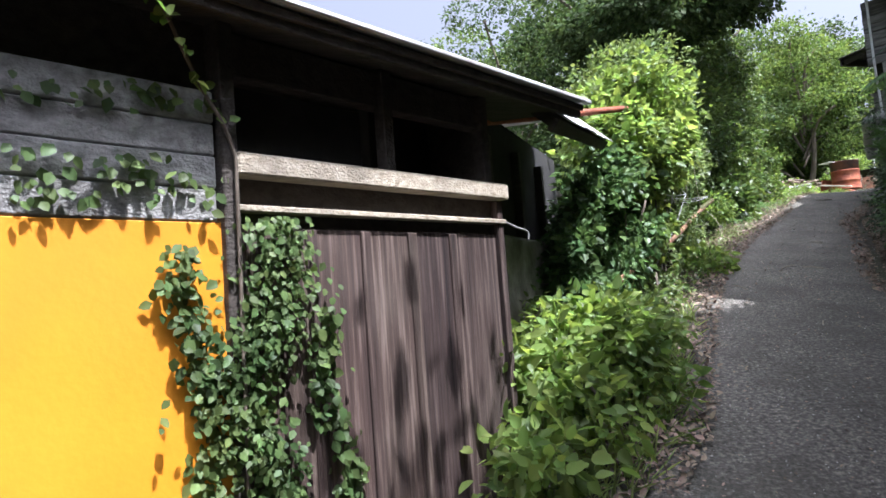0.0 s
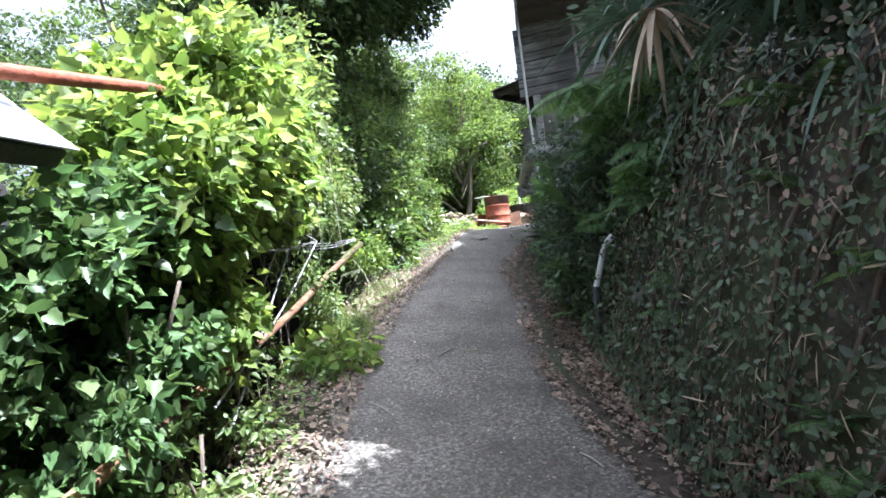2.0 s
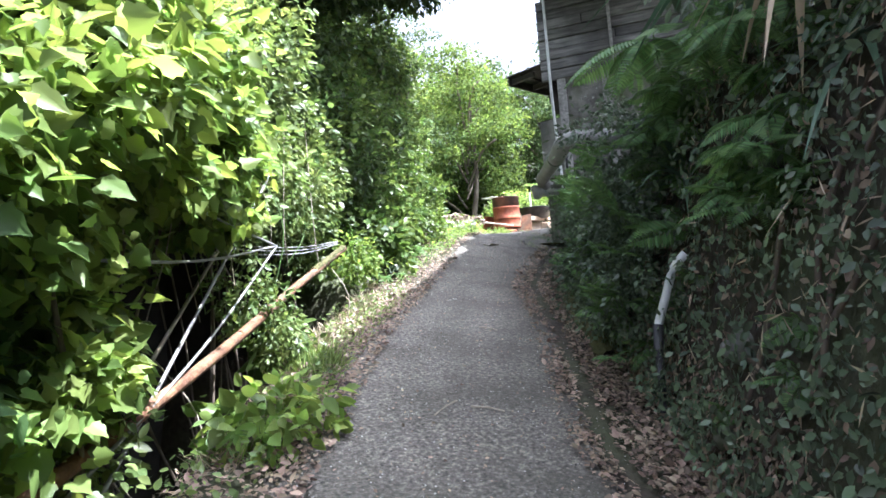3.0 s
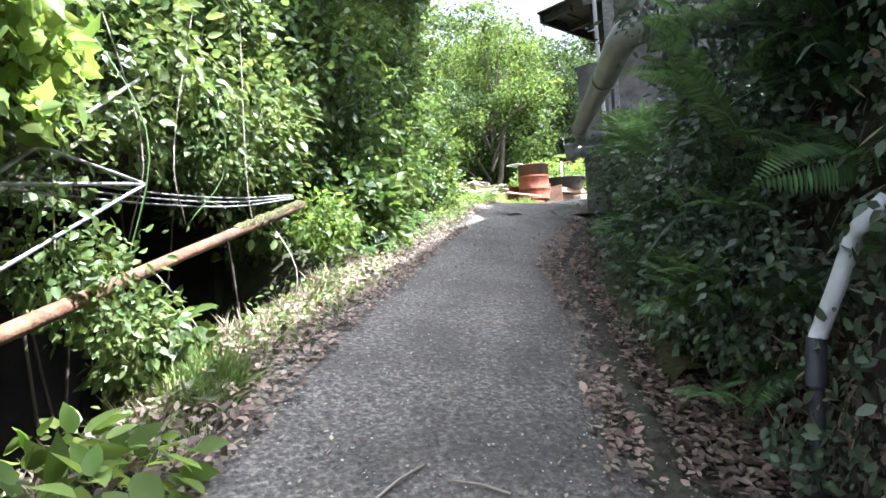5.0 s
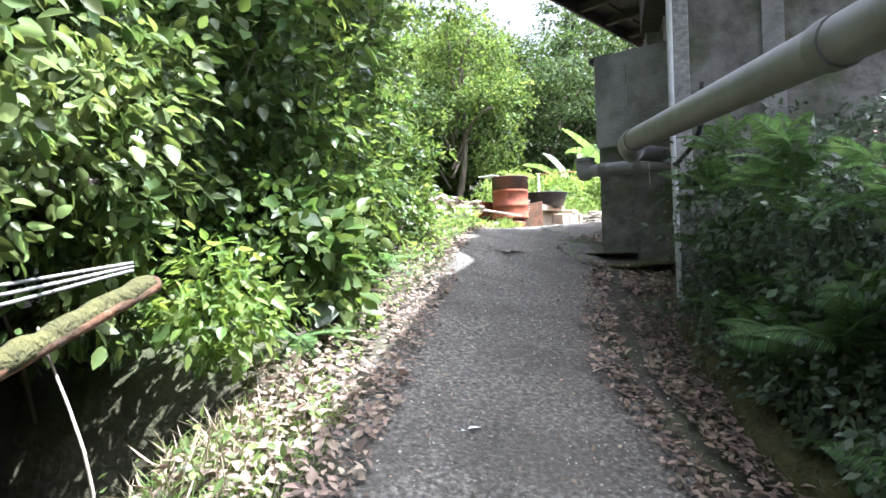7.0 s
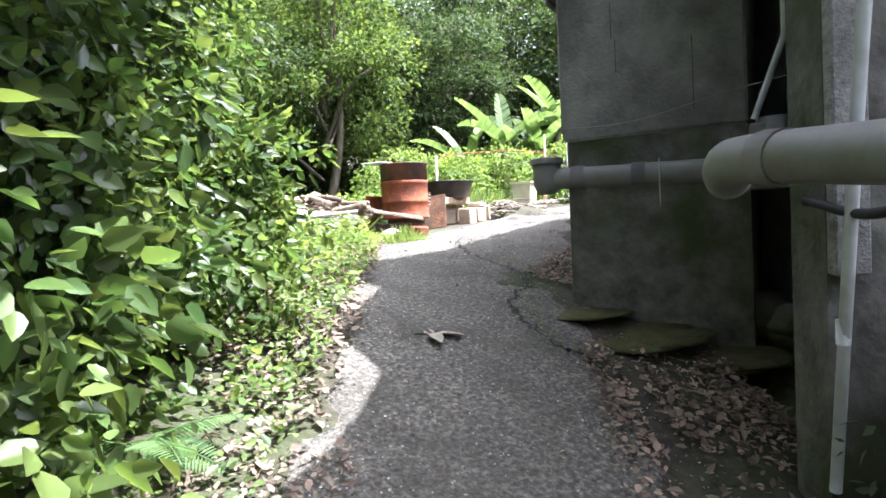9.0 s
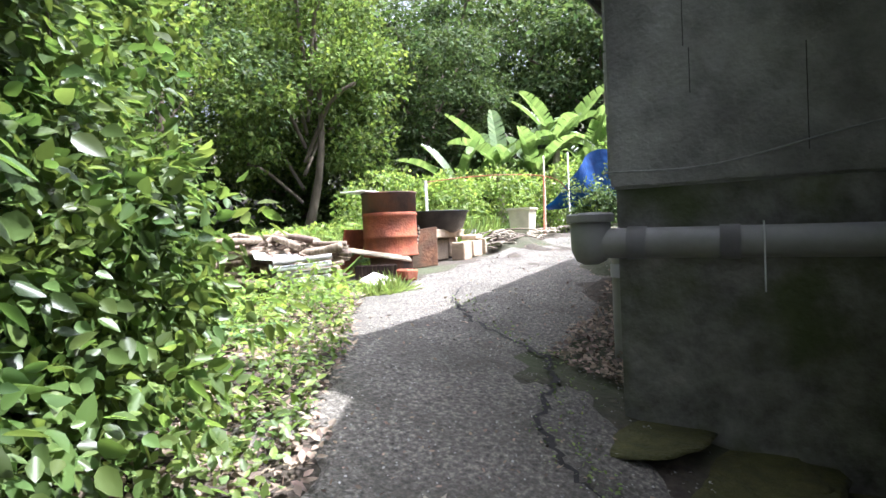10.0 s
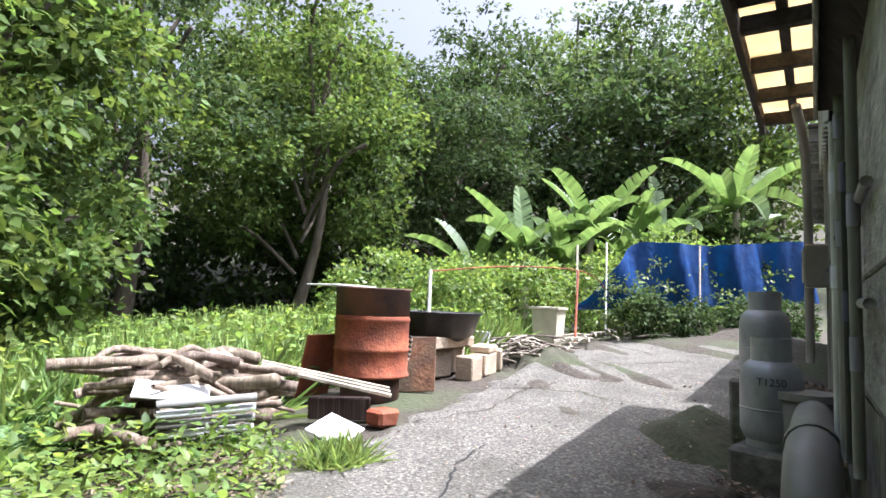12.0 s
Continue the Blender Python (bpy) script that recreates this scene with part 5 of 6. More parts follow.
# ---- pipes of the house ----
def long_pipe(name, pts, r, mat, label, collars=(), group=""):
    t = thing(name, tuple(pts[0]), label, "pipe", group)
    p = bend(pts, 30) if len(pts) > 2 else np.array(pts, float)
    v, f = tube_np(p, r, 8 if r < 0.03 else 18)
    into(part_np("pipe_run", v, f, mat, None, "", True), t)
    for q, d in collars:
        d = np.array(d, float) / np.linalg.norm(d)
        v, f = tube_np([np.array(q) - d * 0.035, np.array(q) + d * 0.035], r * 1.1, 18)
        into(part_np("collar", v, f, mat, None, "", True), t)
    return t


def straight(a, b, n=6):
    a, b = np.array(a, float), np.array(b, float)
    return [tuple(a + (b - a) * k / (n - 1)) for k in range(n)]


bigd = (0.6976, 1.0, 0.1207)
long_pipe("drain_pipe", [(6.68, 9.2, 3.2), (6.6, 9.17, 3.23)] + straight((6.5, 9.07, 3.24), (4.76, 6.59, 3.0), 6) + [(4.78, 6.4, 2.98), (5.0, 6.22, 2.95), (5.4, 6.1, 2.95)], 0.067, M_PVC, "thick weathered grey drain pipe along the house wall",
          [((6.44, 8.985, 3.233), bigd), ((5.25, 7.29, 3.067), bigd)])
hd = np.array((0.36, -0.933, -0.02))
A = np.array((7.62, 10.52, 3.33))
long_pipe("waste_pipe", [tuple(A - hd * 0.05), tuple(A + hd * 0.3), tuple(A + hd * 0.7), tuple(A + hd * 1.05)], 0.06, M_PVC, "grey plastic waste pipe along the outhouse", [(A + hd * 0.45, hd), (A + hd * 0.12, hd)])
long_pipe("link_pipe", straight((6.66, 9.19, 3.21), tuple(A + hd * 1.04), 5), 0.055, M_PVC, "grey plastic pipe joining the drain to the waste pipe")
long_pipe("riser_pipe", straight(tuple(A + hd * 1.1 - np.array((0, 0, 0.06))), tuple(A + hd * 1.1 + np.array((0, 0, 0.24))), 4), 0.078, M_PVC, "short grey plastic riser at the pipe's joint", [(A + hd * 1.1 + np.array((0, 0, 0.2)), (0, 0, 1))])
for ss, drop in ((0.56, 0.11), (0.98, 0.05)):
    pipe("pipe_strap", [tuple(A + hd * ss + np.array((-0.055, -0.02, 0.075))), tuple(A + hd * ss + np.array((-0.064, -0.024, 0.0))), tuple(A + hd * ss + np.array((-0.055, -0.02, -0.07 - drop)))], 0.003, M_WPIPE, "white hanging strap round the waste pipe", "strap", 10, group="pipe straps")
elbow = thing("pipe_trap", tuple(A), "grey plastic pipe trap with a round lid", "pipe")
TC = Matrix.Translation(A - hd * 0.06)
into(part("trap_body", lathe([(0.03, -0.085), (0.06, -0.07), (0.078, -0.03), (0.08, 0.0), (0.08, 0.09)], 28, TC), M_PVC, None, soft=True), elbow)
into(part("lid", lathe([(0.092, 0.085), (0.095, 0.09), (0.095, 0.115), (0.086, 0.122), (0.02, 0.126)], 28, TC), M_PVC, None), elbow)
long_pipe("down_pipe", straight((6.78, 8.96, 2.26), (6.62, 8.85, 3.35), 4) + straight((6.52, 8.77, 4.16), (6.5, 8.75, 6.0), 4), 0.017, M_WPIPE, "white plastic down pipe at the house corner", [((6.71, 8.915, 2.75), (0, 0, 1))])
pipe("black_hose", [(6.78, 9.02, 3.12), (6.6, 8.8, 3.08), (6.45, 8.55, 3.2), (6.42, 8.5, 3.45)], 0.014, M_BLACK, "black rubber hose round the down pipe", "hose")
sump = W1 @ Vector((1.02, -0.12, 3.4))
into(part("ledge_box", wall_box(W1, 0.98, 1.45, -0.2, 0.2, 3.2, 3.52, 0.008), M_CONCRETE), outhouse)
for k, (x0, x1, zz) in enumerate(((1.0, 1.14, 4.1), (1.34, 1.18, 4.1))):
    pipe("bracket_strut", [tuple(W1 @ Vector((x0, -0.18, 3.54))), tuple(W1 @ Vector((x1, -0.18, 3.93))), tuple(W1 @ Vector((x1, -0.18, 4.9)))], 0.017, M_WPIPE, "white metal bracket strut in the dark recess", "bracket", straight=True, group="bracket struts")
for k, xx in enumerate((1.24, 1.5)):
    long_pipe("stack_pipe", straight(tuple(W1 @ Vector((xx, -0.1 - 0.1 * k, 3.2))), tuple(W1 @ Vector((xx, -0.1 - 0.1 * k, 5.9))), 5), 0.045, M_PVC, "grey plastic stack pipe in the recess", [(W1 @ Vector((xx, -0.1 - 0.1 * k, 3.75)), (0, 0, 1))], "stack pipes")
pipe("wall_wire", [tuple(W1 @ Vector((-0.02, -0.03, 3.62))), tuple(W1 @ Vector((0.4, -0.03, 3.62))), tuple(W1 @ Vector((0.9, -0.03, 3.72))), tuple(W1 @ Vector((1.5, -0.1, 3.8)))], 0.004, M_CABLE, "thin grey wire along the outhouse wall", "wire")
for z, x, h in ((4.2, 0.3, 0.1), (4.0, 0.32, 0.09), (3.85, 0.72, 0.2)):
    into(part("crack", wall_box(W1, x, x + 0.003, -0.002, 0.01, z - h, z + h), M_HOLE_SHADE), outhouse)

# yard side: drain run, down pipes, meter box
wd = np.array((0.955, 0.295, 0))
Y0 = np.array((8.05, 10.70, 3.3))
long_pipe("yard_drain", [tuple(W2 @ Vector((0.74, -0.13, 2.5))), tuple(W2 @ Vector((0.74, -0.13, 3.1))), tuple(W2 @ Vector((0.76, -0.13, 3.28))), tuple(W2 @ Vector((0.92, -0.13, 3.38))), tuple(W2 @ Vector((1.15, -0.13, 3.39))), tuple(W2 @ Vector((1.6, -0.13, 3.38))), tuple(W2 @ Vector((2.0, -0.13, 3.36)))], 0.07, M_PVC,
          "grey plastic drain along the yard wall", [(W2 @ Vector((1.1, -0.13, 3.39)), wd), (W2 @ Vector((0.74, -0.13, 3.16)), (0, 0, 1))])
trap2 = thing("pipe_trap", tuple(W2 @ Vector((2.15, -0.15, 3.3))), "grey plastic pipe trap with a round lid", "pipe")
into(part("trap_body", lathe([(0.1, -0.15), (0.11, 0.12)], 24, Matrix.Translation(W2 @ Vector((2.05, -0.15, 3.3)))), M_PVC, None, soft=True), trap2)
into(part("lid", lathe([(0.125, 0.12), (0.125, 0.15), (0.02, 0.155)], 24, Matrix.Translation(W2 @ Vector((2.05, -0.15, 3.3)))), M_PVC, None), trap2)
for k, xx in enumerate((1.5, 1.75, 2.4, 3.3)):
    pipe("conduit", [tuple(W2 @ Vector((xx, -0.04, 3.35))), tuple(W2 @ Vector((xx + 0.02, -0.04, 4.0))), tuple(W2 @ Vector((xx + (0.2 if k % 2 else 0.0), -0.04, 4.45))), tuple(W2 @ Vector((xx + (0.2 if k % 2 else 0.0), -0.04, 5.1)))], 0.018, M_PVC,
         "grey plastic conduit on the yard wall", "conduit", group="conduits")
pipe("conduit", [tuple(W2 @ Vector((1.2, -0.05, 4.02))), tuple(W2 @ Vector((3.2, -0.05, 4.05)))], 0.014, M_BLACK, "black cable conduit along the yard wall", "conduit", straight=True, group="conduits")
meter = thing("meter_box", tuple(W2 @ Vector((3.2, -0.06, 4.05))), "small grey meter box on the yard wall", "box")
into(part("case", wall_box(W2, 3.1, 3.3, -0.17, 0.0, 3.95, 4.2, 0.01), M_PVC), meter)
into(part("cover", wall_box(W2, 3.12, 3.28, -0.18, -0.17, 3.98, 4.17, 0.004), M_WPIPE), meter)
for k in range(6):
    into(part("wall_board", wall_box(W2, 1.16, 6.0, -0.012 + 0.003 * (k % 2), 0.018, 3.4 + k * 0.28, 3.675 + k * 0.28, 0.004), M_GREYWOOD), house)


for k in range(3):
    into(part("cladding_board", wall_box(W2, 0.03, 1.15, -0.016 - 0.003 * (k % 2), -0.001, 3.6 + k * 0.27, 3.866 + k * 0.27, 0.004), M_GREYWOOD), outhouse)
hood = thing("wall_hood", tuple(W2 @ Vector((0.6, -0.1, 4.42))), "dark timber hood over the yard side of the outhouse", "hood")
into(part("board", wall_box(W2, 0.1, 1.2, -0.1, 0.15, 4.425, 4.46, 0.004), M_SHADEWOOD), hood)
into(part("edge", wall_box(W2, 0.1, 1.2, -0.112, -0.1, 4.4, 4.47, 0.003), M_GREYWOOD), hood)
for xx, oo, z0, z1, rr, mm, kk in ((0.52, 0.045, 3.45, 4.38, 0.012, M_PVC, 3.7), (0.66, 0.05, 3.45, 4.1, 0.014, M_BLACK, 3.8), (0.95, 0.05, 3.4, 4.39, 0.016, M_PVC, 4.0), (1.25, 0.06, 3.4, 4.4, 0.013, M_WPIPE, 3.9)):
    long_pipe("wall_conduit", straight(tuple(W2 @ Vector((xx, -oo, z0))), tuple(W2 @ Vector((xx, -oo, z1))), 3), rr, mm, "thin upright conduit on the yard side of the outhouse",
              [(W2 @ Vector((xx, -oo, kk)), (0, 0, 1)), (W2 @ Vector((xx, -oo, kk + 0.3)), (0, 0, 1))], "wall conduits")
for zz, x0, x1 in ((4.02, 0.3, 1.0), (3.8, 0.3, 0.72)):
    pipe("cross_conduit", [tuple(W2 @ Vector((x0, -0.035, zz))), tuple(W2 @ Vector((x1, -0.035, zz + 0.01)))], 0.011, M_PVC, "thin level conduit on the yard side of the outhouse", "conduit", straight=True, group="wall conduits")
long_pipe("gutter_pipe", straight(tuple(W2 @ Vector((4.0, -0.15, 3.45))), tuple(W2 @ Vector((4.0, -0.15, 4.55))), 3) + [tuple(W2 @ Vector((3.6, -0.16, 4.9))), tuple(W2 @ Vector((3.3, -0.2, 5.1)))], 0.03, M_PVC, "grey plastic gutter pipe beside the meter box")
sheet = thing("corrugated_sheet", tuple(W2 @ Vector((1.8, -0.06, 4.4))), "grey corrugated sheet fixed below the yard eave", "sheet")
cx, cz = np.meshgrid(np.linspace(1.3, 3.0, 90), np.linspace(0, 1, 4), indexing="ij")
cw = -0.075 + 0.01 * np.sin(cx * 60)
cv = np.array([tuple(W2 @ Vector((a, b, 4.42 + 0.1 * (a - 1.3) + (0.68 - 0.1 * (a - 1.3)) * c))) for a, b, c in zip(cx.ravel(), cw.ravel(), cz.ravel())])
ci, cj = np.meshgrid(np.arange(89), np.arange(3), indexing="ij")
cf = np.stack([ci * 4 + cj, (ci + 1) * 4 + cj, (ci + 1) * 4 + cj + 1, ci * 4 + cj + 1], -1).reshape(-1, 4)
into(part_np("panel", cv, cf, M_TIN, None, "", True), sheet)


# ---- cracks across the yard and moss along them ----
def crack(pts, width, mat=M_HOLE_SHADE):
    p = []
    for a, b in zip(pts, pts[1:]):
        for k in range(9):
            p.append((a[0] + (b[0] - a[0]) * k / 9, a[1] + (b[1] - a[1]) * k / 9))
    p = np.array(p) + rng.normal(size=(len(p), 2)) * 0.012
    d = unit(np.gradient(p, axis=0))
    w = width * rng.uniform(0.25, 1.3, len(p))[:, None]
    side = np.stack([-d[:, 1], d[:, 0]], -1)
    lo, hi = p - side * w * 0.5, p + side * w * 0.5
    v = np.concatenate([lo, hi])
    v = np.column_stack([v, paved_z(v[:, 0], v[:, 1]) + 0.006])
    m = len(p)
    f = np.array([[i, i + 1, m + i + 1, m + i] for i in range(m - 1)])
    return into(part_np("crack", v, f, mat), bpy.data.objects["road"])


MAIN_CRACK = ((8.45, 12.25), (8.35, 12.07), (8.19, 11.8), (8.06, 11.42), (8.0, 11.12), (7.76, 10.89), (7.5, 10.78), (7.29, 10.64), (7.19, 10.46), (7.1, 10.2), (7.12, 9.9))
crack(MAIN_CRACK, 0.035)
crack(((8.45, 12.25), (8.9, 12.6), (9.3, 12.75)), 0.012)
crack(((10.49, 13.82), (10.69, 13.57), (10.83, 13.17), (10.7, 12.8)), 0.03, M_SOIL)
crack(((9.3, 13.4), (9.9, 13.3), (10.49, 13.55), (11.3, 13.6)), 0.018, M_SOIL)
crack(((11.5, 14.3), (11.9, 13.9), (12.4, 13.7), (13.0, 13.3)), 0.03, M_SOIL)
k = rng.integers(0, len(MAIN_CRACK) - 1, 420)
s = rng.random(420)
mc = np.array(MAIN_CRACK)
q = mc[k] + (mc[k + 1] - mc[k]) * s[:, None] + rng.normal(size=(420, 2)) * 0.06 + np.array([0.05, -0.03])
ground_leaves("crack_weeds", q[:, 0], q[:, 1], 0.018, M_BUSH, "tiny weeds and moss along the yard's crack", lift=0.02, tilt=1.0, on=paved_z, category="weeds")
x, y = field(9000, (7.2, 9.9), (13.5, 15.0), lambda x, y: in_yard(x, y) > 0.02)
w = np.exp(-np.maximum(0, -(x - 7.74) * 0.2672 + (y - 10.56) * 0.9636) / 0.5)
keep = rng.random(len(x)) < 0.12 + 0.88 * w
ground_leaves("leaf_litter", x[keep], y[keep], 0.024, M_DRY, "dry leaf crumbs strewn over the yard", lift=0.012, on=paved_z)


# ---- gas cylinders ----
def cylinder(at, label, written):
    t = thing("gas_cylinder", at, label, "gas cylinder", "gas cylinders by the wall")
    t.scale = (0.83, 0.83, 0.83)
    r = 0.155
    part("body", lathe([(0.1, 0.03), (0.135, 0.045), (r, 0.09), (r, 0.36), (0.145, 0.42), (0.11, 0.455), (0.05, 0.47)], 36), M_CYL, t, soft=True)
    part("foot_ring", lathe([(0.125, 0.0), (0.125, 0.05), (0.119, 0.05), (0.119, 0.0)], 30), M_CYL, t)
    part("weld_seam", lathe([(r, 0.2), (r + 0.004, 0.206), (r, 0.212)], 36), M_CYL, t)
    bm = lathe([(0.1, 0.455), (0.1, 0.58), (0.094, 0.58), (0.094, 0.455)], 30)
    bmesh.ops.delete(bm, geom=[fc for fc in bm.faces if len(fc.verts) > 4 or (0.48 < fc.calc_center_median().z < 0.555 and -0.3 < math.atan2(fc.calc_center_median().y, fc.calc_center_median().x) < 0.3)], context="FACES")
    part("collar", bm, M_CYL, t)
    part("valve", lathe([(0.018, 0.46), (0.018, 0.53), (0.03, 0.535), (0.03, 0.55), (0.01, 0.555)], 14), M_SOOT, t, "dull brass valve")
    if written:
        c = bpy.data.curves.new("number", "FONT")
        c.body = "T1250"
        c.size, c.align_x, c.extrude = 0.055, "CENTER", 0.0015
        tmp = bpy.data.objects.new("number", c)
        me = bpy.data.meshes.new_from_object(tmp)
        for vert in me.vertices:
            a = vert.co.x / r
            vert.co = Vector(((r + 0.001 + vert.co.z) * math.sin(a), -(r + 0.001 + vert.co.z) * math.cos(a), 0.335 + vert.co.y))
        me.materials.append(M_INK)
        o = new("number", me)
        o.parent = t
        o["label"] = "dark stencilled number T1250"
        o.matrix_local = pose(0, 0, 0, 0, 0, -71)
    return t


GAS = (9.7, 11.405)
cylinder((GAS[0], GAS[1], 3.19), "silver-grey gas cylinder with a stencilled number", True)
G2 = (10.35, 11.655)
cylinder((G2[0], G2[1], 3.42), "silver-grey gas cylinder standing behind another", False)
for q in (GAS, G2):
    top = 3.19 if q is GAS else 3.42
    sl = thing("stone_slab", (q[0], q[1], top - 0.2), "flat grey slab under a gas cylinder", "slab")
    part("slab", box(0.3, 0.28, 0.4, None, 0.02, 0.008), M_STONE, sl)


# ---- yard clutter ----
def rest(x, y, dz=0.0):
    return (x, y, float(grade(x, y)) + dz)


def log(a, b, r, kink=0.04):
    a, b = np.array(a, float), np.array(b, float)
    m = (a + b) / 2 + rng.normal(size=3) * kink
    p = bend([a, m, b], 10)
    v, f = tube_np(p, r * (1 + 0.12 * rng.normal(size=len(p))), 8)
    v += rng.normal(size=v.shape) * r * 0.05
    ob = part_np("log", v, f, M_LOG, None, "", True)
    return tagged(ob, "pale brown stripped log on the pile", "log", "logs of the pile")


base = float(grade(7.75, 13.75)) + 0.05
pc = np.array((7.98, 13.82))
pd, pn = np.array((0.93, -0.36)), np.array((0.36, 0.93))
for k in range(64):
    lay = k // 14
    o = pc + pn * rng.uniform(-0.28, 0.45) * (1 - 0.15 * lay) + pd * rng.uniform(-0.3, 0.3)
    L = rng.uniform(0.16, 0.42)
    ang = float(np.clip(rng.normal() * 0.6, -1.1, 1.1))
    d2 = pd * math.cos(ang) + pn * math.sin(ang)
    z = base + 0.05 + 0.1 * lay
    log((*(o - d2 * L), z + rng.normal() * 0.03), (*(o + d2 * L), z + rng.normal() * 0.05), rng.uniform(0.012, 0.034), 0.06)
for k in range(9):
    o = pc + pn * rng.uniform(-0.2, 0.4) + pd * rng.uniform(-0.35, 0.35)
    L, ang = rng.uniform(0.18, 0.36), rng.uniform(-0.9, 0.9)
    d2 = pd * math.cos(ang) + pn * math.sin(ang)
    z = base + rng.uniform(0.28, 0.46)
    log((*(o - d2 * L), z), (*(o + d2 * L), z + rng.normal() * 0.06), rng.uniform(0.026, 0.042), 0.05)
for k in range(5):
    a = pc - pn * (0.3 + 0.03 * k)
    pipe("plastic_tube", [(*(a - pd * 0.1), base + 0.08 + 0.055 * k), (*(a + pd * 0.36), base + 0.11 + 0.055 * k)], 0.02, M_WPIPE if k % 2 else M_PVC, "grey plastic tube on the log pile", "tube", straight=True, group="tubes on the pile")
wb = thing("board", (7.85, 13.6, base + 0.34), "white board lying on the log pile", "board")
part("sheet", box(0.36, 0.22, 0.012, pose(0, 0, 0, 14, 6, -20), 0.003), M_WHITE, wb)
bag = thing("sack", (8.2, 13.9, base + 0.42), "cream plastic sack on top of the logs", "sack")
bm = lathe([(0.02, -0.07), (0.1, -0.06), (0.13, 0.0), (0.09, 0.06), (0.02, 0.08)], 14)
for vert in bm.verts:
    vert.co += Vector(rng.normal(size=3) * 0.014)
part("sack_body", bm, M_BIN, bag, soft=True)
wb = thing("board", rest(8.72, 13.42, 0.07), "white board leaning on rubble by the drum", "board")
part("sheet", box(0.28, 0.24, 0.015, pose(0, 0, 0, 18, -10, 25), 0.003), M_WHITE, wb)
for k in range(3):
    pl = thing("plank", (8.85 + 0.03 * k, 13.75 + 0.05 * k, 3.25 + 0.012 * k), "pale narrow plank laid against the drum", "plank", "planks by the drum")
    part("plank_body", box(0.85, 0.045, 0.022, pose(0, 0, 0, 0, 11, -38 + 2 * k), 0.003), M_BEAM, pl)
hb = thing("timber_block", rest(8.98, 13.78, 0.1), "dark timber block beside the drum", "timber")
part("block", box(0.4, 0.1, 0.14, pose(0, 0, 0, 0, 0, -38), 0.01), M_WOOD, hb)
br = thing("brick", rest(9.12, 13.5, 0.06), "orange-brown broken brick by the drum", "brick")
part("brick_body", box(0.2, 0.13, 0.11, pose(0, 0, 0, 6, 4, 15), 0.02, 0.01), M_RUST, br)
sh = thing("rusty_sheet", rest(10.02, 14.25, 0.3), "rusty iron sheet leaning between drum and blocks", "sheet")
part("sheet", box(0.015, 0.34, 0.46, pose(0, 0, -0.08, -6, 20, 30), 0.003), M_RAIL, sh)
sh = thing("rusty_sheet", rest(9.3, 14.6, 0.3), "rusty iron sheet leaning behind the drum", "sheet")
part("sheet", box(0.4, 0.02, 0.5, pose(0, 0, -0.04, 12, 0, 20), 0.003), M_RUST, sh)
lid = thing("drum_lid", (9.36, 14.4, 3.882), "pale board lying across the drum's rim", "board")
part("sheet", box(0.5, 0.3, 0.012, pose(0, 0, 0, 0, 0, 20), 0.003), M_WHITE, lid)
ch = thing("chain", (9.75, 14.05, 3.4), "yellow and black marker chain on the drum", "chain")
for k in range(12):
    a = -0.95 + 0.045 * k
    p = Vector((9.58 + 0.305 * math.cos(a + 0.2), 14.28 + 0.305 * math.sin(a + 0.2), 3.5 - 0.02 * k + 0.0))
    into(part("link", box(0.028, 0.012, 0.02, Matrix.Translation(p) @ pose(0, 0, 0, 0, 30, math.degrees(a)), 0.003), M_BIN if k % 2 else M_BLACK), ch)


def tub(at):
    t = thing("iron_tub", at, "wide black iron tub brimming with water", "tub")
    part("bowl", lathe([(0.25, -0.26), (0.36, -0.2), (0.42, -0.02), (0.445, 0.0), (0.445, 0.012), (0.41, 0.012), (0.39, -0.03), (0.3, -0.05)], 36), M_IRON, t, soft=True)
    w = material("still_water", ((0.1, 0.11, 0.11), (0.14, 0.15, 0.15)), rough=0.04, bump=0.02, spec=0.9)
    part("water", lathe([(0.395, -0.022), (0.01, -0.02)], 36), w, t)
    return t


tub((10.66, 14.72, 3.68))
for k, (x, y, z, sx, sy, sz, r) in enumerate(((10.5, 14.6, 0.14, 0.4, 0.2, 0.24, 10), (10.85, 14.72, 0.14, 0.36, 0.2, 0.24, 30), (11.0, 14.42, 0.1, 0.34, 0.18, 0.2, 25), (10.72, 14.32, 0.1, 0.2, 0.18, 0.22, 15), (11.3, 14.55, 0.1, 0.34, 0.18, 0.2, 40), (10.62, 14.6, 0.33, 0.8, 0.3, 0.1, 18), (11.05, 14.45, 0.24, 0.36, 0.2, 0.06, 30))):
    b2 = thing("concrete_block", rest(x, y, z), "tan weathered block stacked under the tub", "block", "blocks under the tub", rz=r)
    part("block", box(sx, sy, sz, None, 0.012, 0.006), M_BLOCK, b2)
bn = thing("plastic_bin", rest(13.25, 15.35, 0.0), "cream plastic bin standing at the yard's edge", "bin", rz=18)
part("bin_body", lathe([(0.21, 0.0), (0.25, 0.46), (0.25, 0.48)], 4, pose(0, 0, 0, 0, 0, 45)), M_BIN, bn)
part("rim", lathe([(0.27, 0.47), (0.285, 0.48), (0.285, 0.51), (0.02, 0.515)], 4, pose(0, 0, 0, 0, 0, 45)), M_BIN, bn)
cn = thing("tin_can", rest(11.9, 15.3, 0.0), "grey tin pail by the stick heap", "pail")
part("can", lathe([(0.09, 0.0), (0.11, 0.28), (0.115, 0.29)], 20), M_TIN, cn)
